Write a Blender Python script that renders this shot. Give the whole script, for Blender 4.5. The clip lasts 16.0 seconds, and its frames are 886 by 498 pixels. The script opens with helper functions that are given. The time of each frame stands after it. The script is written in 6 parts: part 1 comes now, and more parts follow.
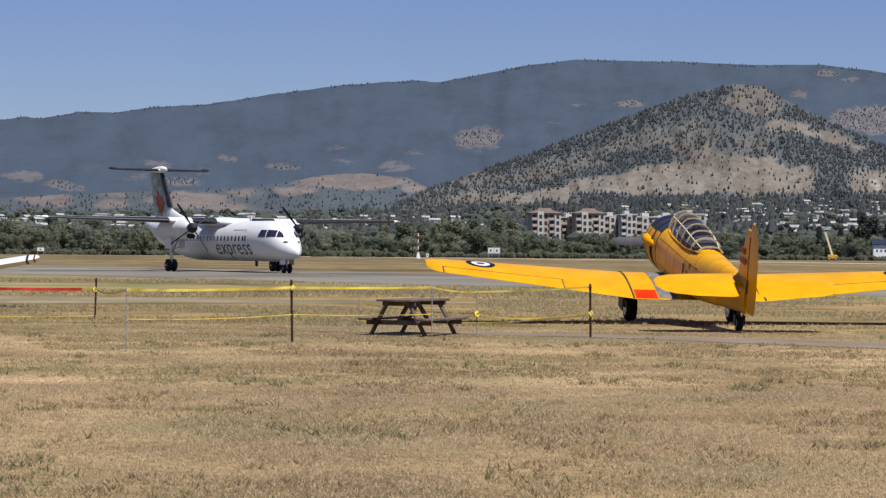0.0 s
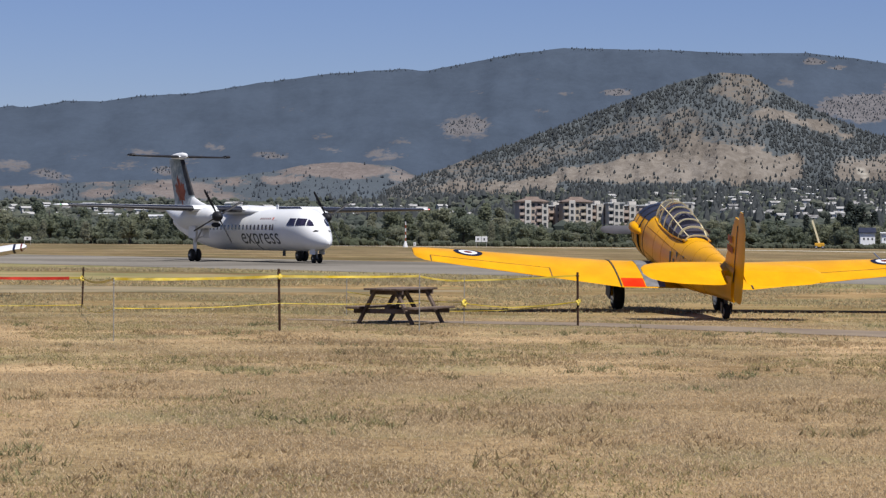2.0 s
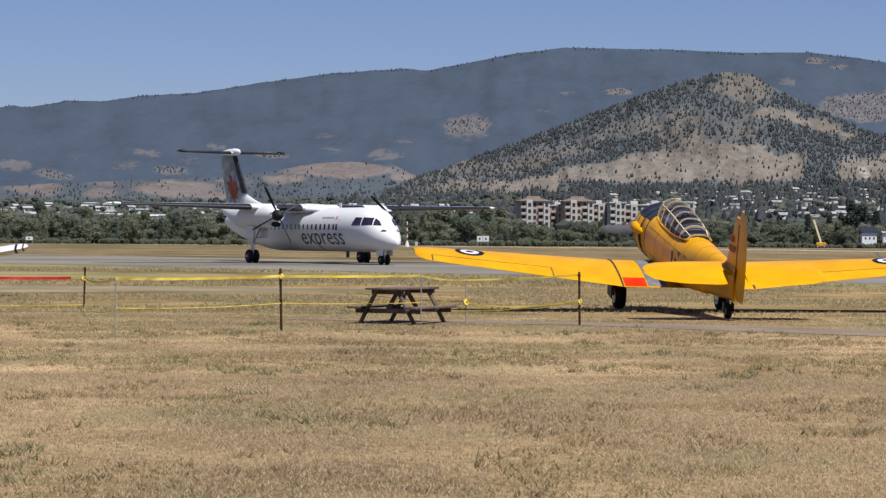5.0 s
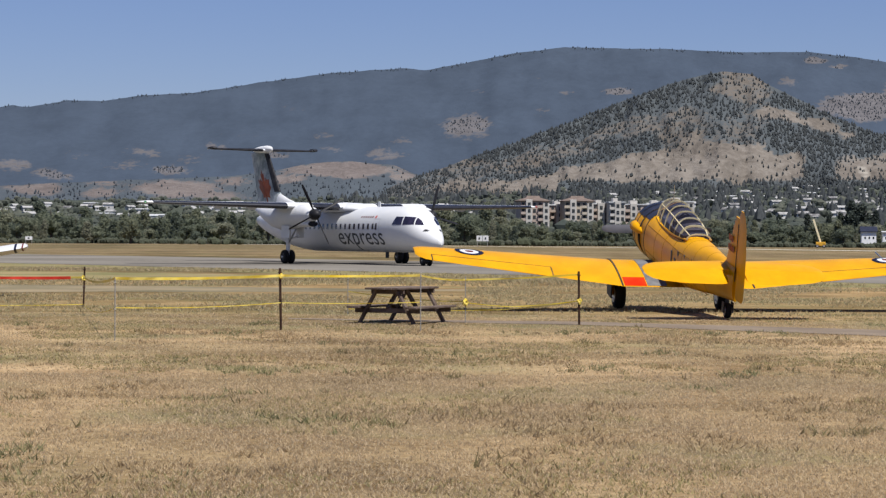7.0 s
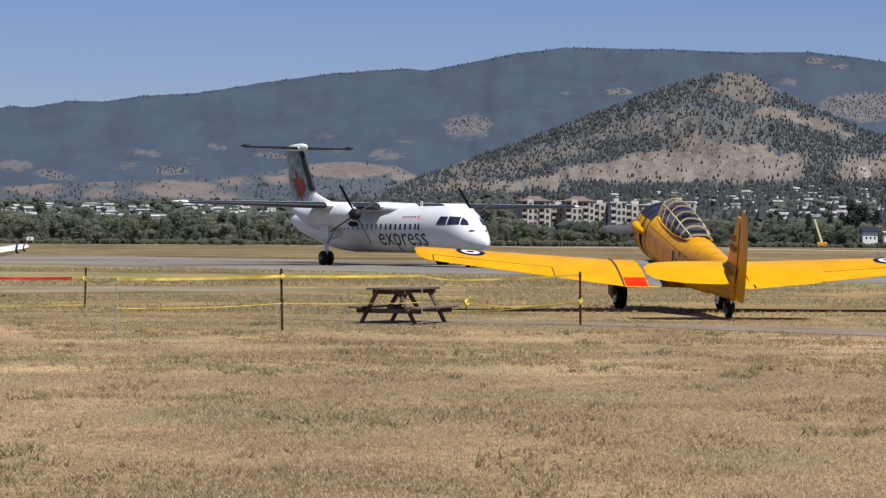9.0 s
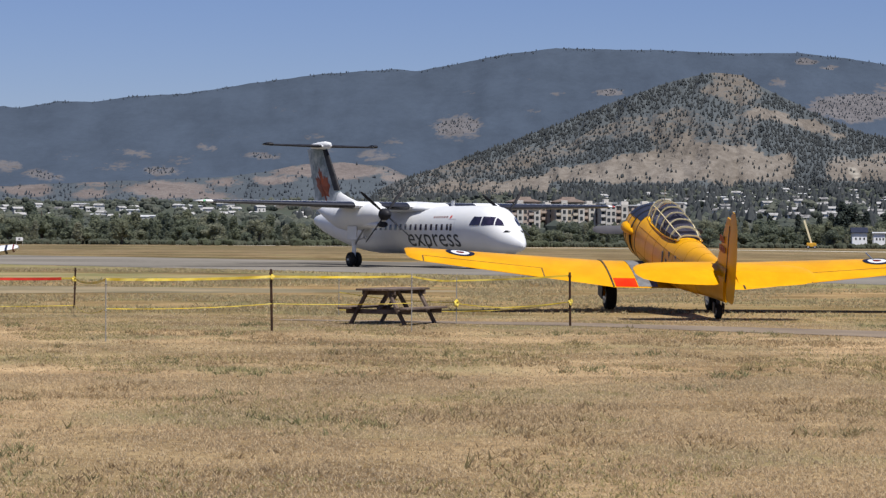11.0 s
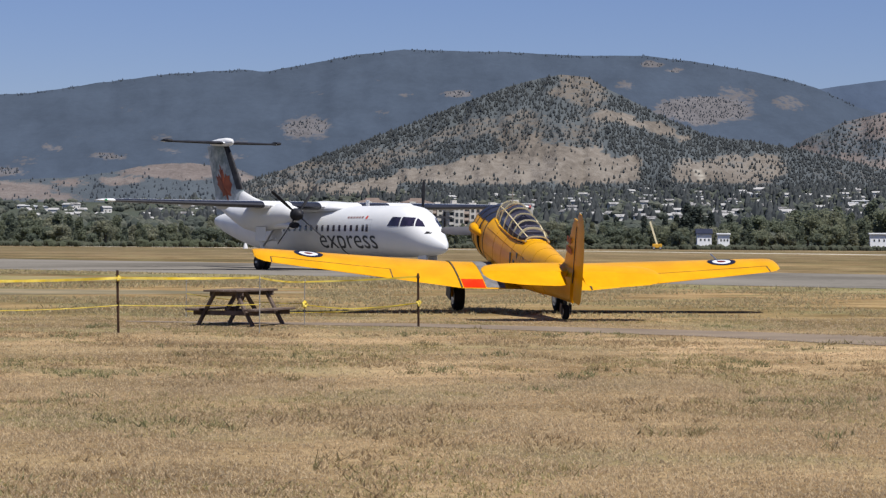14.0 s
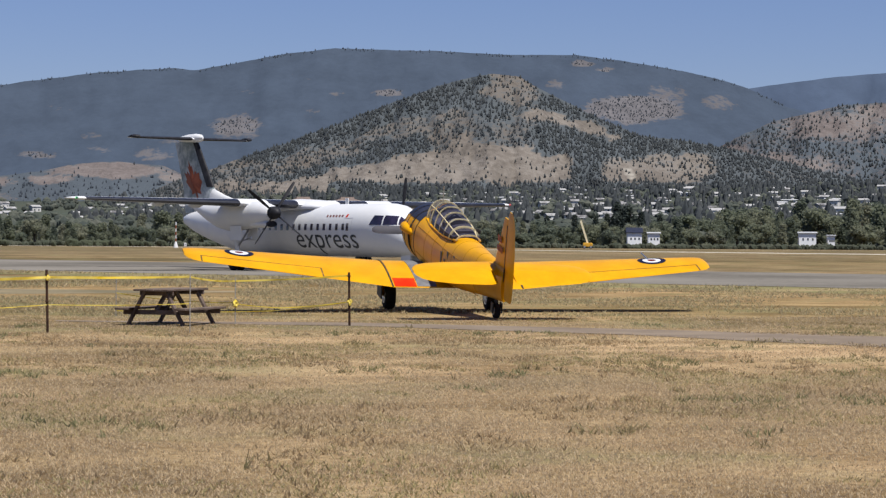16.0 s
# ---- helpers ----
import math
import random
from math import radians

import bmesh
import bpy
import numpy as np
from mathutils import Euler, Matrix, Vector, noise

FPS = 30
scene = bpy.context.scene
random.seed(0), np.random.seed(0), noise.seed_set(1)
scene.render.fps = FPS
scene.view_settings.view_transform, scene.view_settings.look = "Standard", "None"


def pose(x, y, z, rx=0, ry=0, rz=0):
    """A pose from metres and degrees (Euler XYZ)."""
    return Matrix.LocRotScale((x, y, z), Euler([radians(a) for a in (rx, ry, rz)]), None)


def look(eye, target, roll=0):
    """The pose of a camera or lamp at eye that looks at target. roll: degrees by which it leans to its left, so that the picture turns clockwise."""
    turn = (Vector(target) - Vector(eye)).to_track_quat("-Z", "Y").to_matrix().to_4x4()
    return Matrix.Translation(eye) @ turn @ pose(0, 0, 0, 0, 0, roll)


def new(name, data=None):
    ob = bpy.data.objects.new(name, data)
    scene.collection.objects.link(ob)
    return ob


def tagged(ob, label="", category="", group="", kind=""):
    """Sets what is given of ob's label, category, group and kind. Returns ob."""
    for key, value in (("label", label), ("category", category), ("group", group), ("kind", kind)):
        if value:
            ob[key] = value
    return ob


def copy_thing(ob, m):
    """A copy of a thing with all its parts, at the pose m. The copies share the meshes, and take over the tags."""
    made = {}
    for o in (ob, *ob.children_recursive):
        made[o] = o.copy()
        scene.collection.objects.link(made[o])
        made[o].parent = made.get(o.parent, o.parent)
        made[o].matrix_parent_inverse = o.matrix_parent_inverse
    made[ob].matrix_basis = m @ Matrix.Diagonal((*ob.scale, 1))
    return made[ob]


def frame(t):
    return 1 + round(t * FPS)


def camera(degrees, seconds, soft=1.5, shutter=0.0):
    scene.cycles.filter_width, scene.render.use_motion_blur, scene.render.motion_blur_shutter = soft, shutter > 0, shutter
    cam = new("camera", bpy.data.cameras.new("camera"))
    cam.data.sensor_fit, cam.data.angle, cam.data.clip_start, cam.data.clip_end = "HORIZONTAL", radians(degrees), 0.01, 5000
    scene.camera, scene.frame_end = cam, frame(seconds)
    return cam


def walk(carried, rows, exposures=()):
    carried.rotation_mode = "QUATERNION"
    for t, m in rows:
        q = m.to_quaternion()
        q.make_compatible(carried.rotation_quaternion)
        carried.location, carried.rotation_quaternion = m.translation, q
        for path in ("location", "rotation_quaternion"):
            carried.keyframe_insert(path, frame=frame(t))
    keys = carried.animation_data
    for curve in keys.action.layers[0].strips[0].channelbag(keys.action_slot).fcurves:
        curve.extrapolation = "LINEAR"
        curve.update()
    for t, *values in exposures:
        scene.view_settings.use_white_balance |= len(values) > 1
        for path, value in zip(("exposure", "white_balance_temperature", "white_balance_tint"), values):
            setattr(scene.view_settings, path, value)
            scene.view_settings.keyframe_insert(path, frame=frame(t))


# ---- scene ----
EYE = (0.0, 0.0, 1.70)


def aim(pan, tilt, roll):
    """Camera pose from its pan to the right, tilt upwards and roll, in degrees."""
    p, t = radians(pan), radians(tilt)
    far = (EYE[0] + 100 * math.sin(p) * math.cos(t), EYE[1] + 100 * math.cos(p) * math.cos(t), EYE[2] + 100 * math.sin(t))
    return look(EYE, far, roll)


cam = camera(22.73, 16.0, soft=1.32)
walk(cam, [(t, aim(p, e, r)) for t, p, e, r in (
    (0.0, -0.087, -0.010, 0.44), (0.5, 0.418, -0.017, 0.42), (1.0, 0.668, -0.050, 0.40), (1.5, 0.454, -0.180, 0.39),
    (2.0, 0.243, -0.303, 0.37), (2.5, 0.196, -0.298, 0.35), (3.0, 0.191, -0.298, 0.33), (3.5, 0.181, -0.298, 0.33),
    (4.0, 0.198, -0.309, 0.34), (6.5, 0.203, -0.317, 0.33), (7.0, 0.212, -0.322, 0.32), (7.5, 0.168, -0.300, 0.31),
    (8.0, 0.180, -0.305, 0.29), (8.5, 0.178, -0.316, 0.29), (9.7, 0.20, -0.31, 0.30), (11.0, 0.445, -0.296, 0.32),
    (11.5, 0.805, -0.266, 0.34), (12.0, 1.817, -0.265, 0.36), (12.5, 2.245, -0.236, 0.37), (13.0, 2.716, -0.231, 0.37),
    (13.5, 3.454, -0.247, 0.35), (14.0, 4.386, -0.246, 0.33), (14.5, 5.282, -0.254, 0.33), (15.0, 5.679, -0.253, 0.32),
    (15.5, 5.773, -0.266, 0.30), (16.0, 6.179, -0.263, 0.30))])

# ---- light ----
SUN_AZ, SUN_EL = 148.0, 64.0     # degrees: to the right of +y, above the horizon
world = bpy.data.worlds.new("sky")
world.use_nodes = True
scene.world = world
wn, wl = world.node_tree.nodes, world.node_tree.links
sky = wn.new("ShaderNodeTexSky")
sky.sky_type, sky.sun_disc = "NISHITA", False
sky.sun_elevation, sky.sun_rotation = radians(SUN_EL), radians(SUN_AZ)
sky.air_density, sky.dust_density, sky.ozone_density, sky.altitude = 1.0, 0.2, 3.0, 350
clear = wn.new("ShaderNodeMix")     # the deep blue of dry mountain air
clear.data_type, clear.blend_type = "RGBA", "MULTIPLY"
clear.inputs[0].default_value = 1.0
clear.inputs[7].default_value = (0.58, 0.60, 0.83, 1)
wl.new(sky.outputs[0], clear.inputs[6])
wl.new(clear.outputs[2], wn["Background"].inputs[0])
wn["Background"].inputs[1].default_value = 0.075
sun = new("sun", bpy.data.lights.new("sun", "SUN"))
sun.data.energy, sun.data.angle, sun.data.color = 4.6, radians(0.53), (1.0, 0.965, 0.91)
ax, ae = radians(SUN_AZ), radians(SUN_EL)
sun.matrix_world = look((100 * math.sin(ax), 100 * math.cos(ax), 150), (100 * math.sin(ax) - math.sin(ax) * math.cos(ae), 100 * math.cos(ax) - math.cos(ax) * math.cos(ae), 150 - math.sin(ae)))
scene.view_settings.exposure = 0.42


# ---- materials ----
def mat(name, colors, scale=4.0, rough=0.7, metal=0.0, bump=0.0, fine=40.0, spread=0.12, spec=0.12, coat=0.0, per_object=0.0):
    """A surface whose colour wanders between the given colours at two scales, with fine relief."""
    m = bpy.data.materials.new(name)
    m.use_nodes = True
    n, l = m.node_tree.nodes, m.node_tree.links
    b = n["Principled BSDF"]
    tc = n.new("ShaderNodeTexCoord")
    a = n.new("ShaderNodeTexNoise")
    a.inputs["Scale"].default_value, a.inputs["Detail"].default_value = scale, 6
    f = n.new("ShaderNodeTexNoise")
    f.inputs["Scale"].default_value, f.inputs["Detail"].default_value = fine, 4
    l.new(tc.outputs["Object"], a.inputs["Vector"])
    l.new(tc.outputs["Object"], f.inputs["Vector"])
    mix = n.new("ShaderNodeMath")
    mix.operation = "MULTIPLY_ADD"
    l.new(f.outputs["Fac"], mix.inputs[0])
    mix.inputs[1].default_value = spread * 3
    sub = n.new("ShaderNodeMath")
    sub.operation = "MULTIPLY_ADD"
    l.new(a.outputs["Fac"], sub.inputs[0])
    sub.inputs[1].default_value, sub.inputs[2].default_value = 1.6, -0.3 - spread * 1.5
    l.new(sub.outputs[0], mix.inputs[2])
    fac = mix.outputs[0]
    if per_object:
        info = n.new("ShaderNodeObjectInfo")
        ad = n.new("ShaderNodeMath")
        ad.operation = "MULTIPLY_ADD"
        l.new(info.outputs["Random"], ad.inputs[0])
        ad.inputs[1].default_value = per_object
        l.new(fac, ad.inputs[2])
        fac = ad.outputs[0]
    ramp = n.new("ShaderNodeValToRGB")
    el = ramp.color_ramp.elements
    for i, c in enumerate(colors):
        pos = 0.25 + 0.5 * i / max(1, len(colors) - 1)
        e = el[i] if i < 2 else el.new(pos)
        e.position, e.color = pos, (*c, 1)
    if len(colors) == 1:
        el[1].color = (*colors[0], 1)
    l.new(fac, ramp.inputs[0])
    l.new(ramp.outputs[0], b.inputs["Base Color"])
    b.inputs["Roughness"].default_value, b.inputs["Metallic"].default_value = rough, metal
    b.inputs["Specular IOR Level"].default_value = spec
    b.inputs["Coat Weight"].default_value = coat
    if bump:
        bp = n.new("ShaderNodeBump")
        bp.inputs["Strength"].default_value, bp.inputs["Distance"].default_value = bump, 0.02
        l.new(f.outputs["Fac"], bp.inputs["Height"])
        l.new(bp.outputs[0], b.inputs["Normal"])
    return m


def glass(name, tint, alpha_rough=0.03):
    m = bpy.data.materials.new(name)
    m.use_nodes = True
    b = m.node_tree.nodes["Principled BSDF"]
    b.inputs["Base Color"].default_value = (*tint, 1)
    b.inputs["Roughness"].default_value = alpha_rough
    b.inputs["Transmission Weight"].default_value = 1.0
    b.inputs["IOR"].default_value = 1.1
    return m


M_YELLOW = mat("yellow_paint", [(0.56, 0.262, 0.002), (0.66, 0.320, 0.003)], 1.6, 0.34, spread=0.16, fine=9, spec=0.12)
M_SEAM = mat("seam_shadow_paint", [(0.33, 0.150, 0.003), (0.42, 0.195, 0.004)], 3, 0.6)
M_WHITE = mat("white_paint", [(0.60, 0.61, 0.62), (0.66, 0.66, 0.66)], 0.8, 0.35, fine=6, spec=0.3)
M_CABINWHITE = mat("bright_white_sheet", [(0.76, 0.77, 0.78), (0.82, 0.82, 0.82)], 0.8, 0.5, fine=6)
M_BELLY = mat("grey_paint", [(0.50, 0.51, 0.53), (0.60, 0.61, 0.62)], 0.8, 0.45, fine=6)
M_BOOT = mat("black_rubber_boot", [(0.012, 0.012, 0.014), (0.026, 0.026, 0.030)], 3, 0.5, fine=30, spec=0.15)
M_BOOT_WING = mat("polished_rubber_boot", [(0.012, 0.012, 0.014), (0.026, 0.026, 0.030)], 3, 0.24, fine=30, spec=1.0)
M_TYRE = mat("tyre_rubber", [(0.012, 0.012, 0.012), (0.03, 0.028, 0.026)], 5, 0.85, fine=40, bump=0.3)
M_METAL = mat("bare_metal", [(0.42, 0.43, 0.45), (0.58, 0.59, 0.6)], 3, 0.35, 0.9, fine=30)
M_DARKMETAL = mat("dark_metal", [(0.03, 0.03, 0.032), (0.07, 0.068, 0.066)], 4, 0.5, 0.4, fine=30)
M_GREYTEXT = mat("charcoal_paint", [(0.045, 0.05, 0.055), (0.07, 0.075, 0.08)], 2, 0.5)
M_RED = mat("red_paint", [(0.55, 0.022, 0.008), (0.66, 0.045, 0.014)], 3, 0.45, spec=0.03)
M_ORANGERED = mat("orange_red_paint", [(0.72, 0.022, 0.004), (0.80, 0.04, 0.008)], 3, 0.45, spec=0.03)
M_LEAF_RED = mat("brick_red_paint", [(0.20, 0.052, 0.026), (0.28, 0.082, 0.040)], 2.0, 0.5)
M_FROST = mat("frosted_teal_paint", [(0.16, 0.20, 0.21), (0.32, 0.36, 0.365), (0.56, 0.58, 0.58)], 0.9, 0.5, fine=6, spread=0.2)
M_DARKRED = mat("dark_red_paint", [(0.09, 0.008, 0.006), (0.14, 0.012, 0.01)], 3, 0.5, spec=0.03)
M_BLUE = mat("navy_paint", [(0.008, 0.011, 0.03), (0.014, 0.018, 0.045)], 3, 0.5, spec=0.03)
M_ANTIGLARE = mat("antiglare_paint", [(0.018, 0.022, 0.04), (0.03, 0.034, 0.055)], 3, 0.55)
M_COCKPIT = mat("cockpit_dark", [(0.02, 0.02, 0.035), (0.05, 0.045, 0.06)], 4, 0.6)
M_CABINGLASS = mat("tinted_window", [(0.012, 0.012, 0.022), (0.03, 0.024, 0.05)], 2, 0.08, spec=0.8)
M_PROP = mat("grey_blade_paint", [(0.075, 0.075, 0.088), (0.11, 0.11, 0.125)], 2, 0.6, spec=0.05)
M_FRAME = mat("cream_frame_paint", [(0.44, 0.38, 0.22), (0.58, 0.51, 0.33)], 3, 0.5)
M_GLASS = glass("canopy_glass", (0.86, 0.88, 0.90))
M_WALKGREY = mat("walkway_grit", [(0.12, 0.12, 0.125), (0.18, 0.18, 0.185)], 6, 0.9, fine=60, bump=0.3)
M_WOOD = mat("weathered_wood", [(0.050, 0.035, 0.028), (0.10, 0.072, 0.058), (0.15, 0.115, 0.095)], 3, 0.85, fine=35, bump=0.4, per_object=0.25)
M_POST = mat("rusty_steel_post", [(0.035, 0.02, 0.016), (0.08, 0.045, 0.03)], 8, 0.8, fine=60)
M_POSTGREY = mat("galvanised_post", [(0.30, 0.29, 0.27), (0.42, 0.40, 0.37)], 8, 0.6, 0.3, fine=60)
M_TAPE = mat("yellow_tape", [(0.62, 0.44, 0.03), (0.72, 0.58, 0.14)], 2.5, 0.45, fine=20)
M_TAPE_RED = mat("red_tape", [(0.42, 0.022, 0.014), (0.52, 0.05, 0.03)], 2.5, 0.45, fine=20)
M_BRIGHTROOF = mat("sheet_metal_roof", [(0.40, 0.405, 0.41), (0.58, 0.585, 0.59)], 0.3, 0.5, fine=1.0)
M_PANE = mat("window_pane", [(0.03, 0.035, 0.04), (0.06, 0.065, 0.07)], 1.0, 0.15)


# ---- mesh helpers ----
def part(name, bm, material, parent=None, label="", smooth=None):
    """Links a bmesh as one mesh object; smooth: the angle in degrees under which edges are shaded round."""
    bmesh.ops.recalc_face_normals(bm, faces=bm.faces)
    if smooth:
        for f in bm.faces:
            f.smooth = True
        for e in bm.edges:
            if len(e.link_faces) == 2 and e.calc_face_angle(0) > radians(smooth):
                e.smooth = False
    me = bpy.data.meshes.new(name)
    bm.to_mesh(me)
    bm.free()
    for m in (material if isinstance(material, (list, tuple)) else [material]):
        me.materials.append(m)
    ob = new(name, me)
    if parent:
        ob.parent = parent
    if label:
        ob["label"] = label
    return ob


def loft(bm, rings, caps=True, closed=True):
    """Skins rings of points with quads."""
    vs = [[bm.verts.new(p) for p in r] for r in rings]
    k = len(vs[0])
    for a, b in zip(vs, vs[1:]):
        for i in range(k if closed else k - 1):
            j = (i + 1) % k
            bm.faces.new((a[i], a[j], b[j], b[i]))
    if caps:
        bm.faces.new(vs[0])
        bm.faces.new(vs[-1][::-1])
    return bm


def box(bm, lo, hi, m=None, bevel=0.0):
    """An upright box between two corners, with its edges broken."""
    r = bmesh.ops.create_cube(bm, size=1)
    sc = [hi[i] - lo[i] for i in range(3)]
    bmesh.ops.scale(bm, vec=sc, verts=r["verts"])
    bmesh.ops.translate(bm, vec=[(hi[i] + lo[i]) / 2 for i in range(3)], verts=r["verts"])
    if bevel:
        ed = list({e for v in r["verts"] for e in v.link_edges})
        out = bmesh.ops.bevel(bm, geom=ed, offset=bevel, segments=1, affect="EDGES")
        vs = list({v for f in out["faces"] for v in f.verts} | {v for v in r["verts"] if v.is_valid})
    else:
        vs = r["verts"]
    if m is not None:
        bmesh.ops.transform(bm, matrix=m, verts=vs)
    return bm


def rod(bm, a, b, r0, r1=None, n=8):
    """A round tapered rod from a to b."""
    a, b = Vector(a), Vector(b)
    r1 = r0 if r1 is None else r1
    q = (b - a).to_track_quat("Z", "Y").to_matrix()
    ring = lambda c, r: [c + q @ Vector((r * math.cos(2 * math.pi * i / n), r * math.sin(2 * math.pi * i / n), 0)) for i in range(n)]
    return loft(bm, [ring(a, r0), ring(b, r1)])


def beam(bm, a, b, w, h, up=(0, 0, 1)):
    """A rectangular beam from a to b, w wide across and h deep along up."""
    a, b = Vector(a), Vector(b)
    d = (b - a).normalized()
    s = d.cross(Vector(up)).normalized()
    u = s.cross(d)
    ring = lambda c: [c + s * x * w / 2 + u * y * h / 2 for x, y in ((-1, -1), (1, -1), (1, 1), (-1, 1))]
    return loft(bm, [ring(a), ring(b)])


def lathe(bm, prof, n=24, axis="x"):
    """Turns (along, radius) pairs about an axis."""
    rings = []
    for u, r in prof:
        ring = []
        for i in range(n):
            c, s = r * math.cos(2 * math.pi * i / n), r * math.sin(2 * math.pi * i / n)
            ring.append({"x": (u, c, s), "y": (c, u, s), "z": (c, s, u)}[axis])
        rings.append(ring)
    return loft(bm, rings)


def foil(x0=0.0, x1=1.0, tr=0.14, n=9, camber=0.02, grow=0.0):
    """A ring of (back, up) points round the part of an aerofoil between x0 and x1 of its chord."""
    def th(x):
        return 5 * tr * (0.2969 * math.sqrt(x) - 0.126 * x - 0.3516 * x * x + 0.2843 * x ** 3 - 0.1036 * x ** 4) + grow
    xs = [x0 + (x1 - x0) * (1 - math.cos(math.pi * i / n)) / 2 for i in range(n + 1)]
    cm = lambda x: camber * 4 * x * (1 - x)
    up = [(x, cm(x) + th(x)) for x in reversed(xs)]
    lo = [(x, cm(x) - th(x)) for x in (xs if x0 > 0.001 or grow else xs[1:])]
    if grow and x0 < 0.001:
        up[-1], lo[0] = (x0 - grow, cm(x0) + grow * 0.5), (x0 - grow, cm(x0) - grow * 0.5)
    return up + lo


def wing_rings(secs, **k):
    """secs: (y, leading edge x, chord, z, thickness)."""
    return [[(xl - a * c, y, z + b * c) for a, b in foil(tr=tr, **k)] for y, xl, c, z, tr in secs]


def fin_rings(secs, **k):
    """Upright foils; secs: (z, leading edge x, chord, thickness)."""
    return [[(xl - a * c, b * c, z) for a, b in foil(tr=tr, camber=0, **k)] for z, xl, c, tr in secs]


def between(secs, y):
    """The section at y, between the two that hold it."""
    for s, q in zip(secs, secs[1:]):
        if min(s[0], q[0]) - 1e-6 <= y <= max(s[0], q[0]) + 1e-6:
            k = (y - s[0]) / (q[0] - s[0])
            return [a + (b - a) * k for a, b in zip(s, q)]
    return list(secs[-1])


def wing_top(secs, x, y):
    _, xl, c, z, tr = between(secs, y)
    a = min(max((xl - x) / c, 0.001), 0.999)
    t = 5 * tr * (0.2969 * math.sqrt(a) - 0.126 * a - 0.3516 * a * a + 0.2843 * a ** 3 - 0.1036 * a ** 4)
    return z + c * (0.02 * 4 * a * (1 - a) + t)


def thing(name, m, label, category, group=""):
    ob = new(name)
    ob.matrix_world = m
    return tagged(ob, label, category, group)

# ---- the ground ----
def ground_material():
    m = bpy.data.materials.new("dry_field_grass")
    m.use_nodes = True
    n, l = m.node_tree.nodes, m.node_tree.links
    b = n["Principled BSDF"]
    geo = n.new("ShaderNodeNewGeometry")
    sep = n.new("ShaderNodeSeparateXYZ")
    l.new(geo.outputs["Position"], sep.inputs[0])

    def noise_tex(scale, detail, stretch=(1, 1, 1)):
        mp = n.new("ShaderNodeMapping")
        mp.inputs["Scale"].default_value = stretch
        l.new(geo.outputs["Position"], mp.inputs["Vector"])
        t = n.new("ShaderNodeTexNoise")
        t.inputs["Scale"].default_value, t.inputs["Detail"].default_value = scale, detail
        l.new(mp.outputs[0], t.inputs["Vector"])
        return t.outputs["Fac"]

    def ramp(fac, stops):
        r = n.new("ShaderNodeValToRGB")
        for i, (p, c) in enumerate(stops):
            e = r.color_ramp.elements[i] if i < 2 else r.color_ramp.elements.new(p)
            e.position, e.color = p, (*c, 1)
        l.new(fac, r.inputs[0])
        return r.outputs[0]

    def mix(fac, a, c, mode="MIX"):
        x = n.new("ShaderNodeMix")
        x.data_type, x.blend_type = "RGBA", mode
        if isinstance(fac, float):
            x.inputs[0].default_value = fac
        else:
            l.new(fac, x.inputs[0])
        l.new(a, x.inputs[6])
        l.new(c, x.inputs[7])
        return x.outputs[2]

    wob = n.new("ShaderNodeMath")
    wob.operation = "MULTIPLY_ADD"
    l.new(noise_tex(0.09, 4), wob.inputs[0])
    wob.inputs[1].default_value = 22.0
    l.new(sep.outputs["Y"], wob.inputs[2])
    dist = n.new("ShaderNodeMath")
    dist.operation = "MULTIPLY"
    l.new(wob.outputs[0], dist.inputs[0])
    dist.inputs[1].default_value = 0.002
    # strips of field, from the mown lawn to the far side of the runway
    strips = ramp(dist.outputs[0], [(0.02, (0.350, 0.262, 0.158)), (0.088, (0.375, 0.284, 0.176)), (0.125, (0.29, 0.223, 0.118)), (0.15, (0.36, 0.262, 0.145)), (0.2, (0.275, 0.205, 0.105)),
                                    (0.24, (0.28, 0.215, 0.13)), (0.36, (0.22, 0.17, 0.095)), (0.5, (0.255, 0.198, 0.125)), (0.66, (0.205, 0.165, 0.10)), (0.86, (0.255, 0.20, 0.13)), (0.93, (0.13, 0.13, 0.075))])
    bands = ramp(noise_tex(0.05, 5, (0.22, 1, 1)), [(0.36, (0.62, 0.63, 0.58)), (0.62, (1.15, 1.13, 1.1))])
    strips = mix(1.0, strips, bands, "MULTIPLY")
    mottle = ramp(noise_tex(0.17, 7, (0.4, 1, 1)), [(0.34, (0.74, 0.77, 0.72)), (0.62, (1.10, 1.09, 1.08))])
    strips = mix(1.0, strips, mottle, "MULTIPLY")
    tracts = ramp(noise_tex(0.13, 6, (1, 0.14, 1)), [(0.36, (0.78, 0.76, 0.72)), (0.62, (1.15, 1.12, 1.10))])
    strips = mix(1.0, strips, tracts, "MULTIPLY")
    fine = ramp(noise_tex(9.0, 8), [(0.30, (0.60, 0.56, 0.52)), (0.68, (1.18, 1.18, 1.18))])
    patch = ramp(noise_tex(0.55, 5, (0.7, 1, 1)), [(0.34, (0.60, 0.56, 0.49)), (0.62, (1.16, 1.15, 1.14))])
    c = mix(1.0, strips, fine, "MULTIPLY")
    c = mix(1.0, c, patch, "MULTIPLY")
    green = n.new("ShaderNodeRGB")
    green.outputs[0].default_value = (0.165, 0.165, 0.075, 1)
    gfac = ramp(noise_tex(0.33, 5, (0.8, 1, 1)), [(0.52, (0, 0, 0)), (0.68, (0.6, 0.6, 0.6))])
    c = mix(gfac, c, green.outputs[0])
    l.new(c, b.inputs["Base Color"])
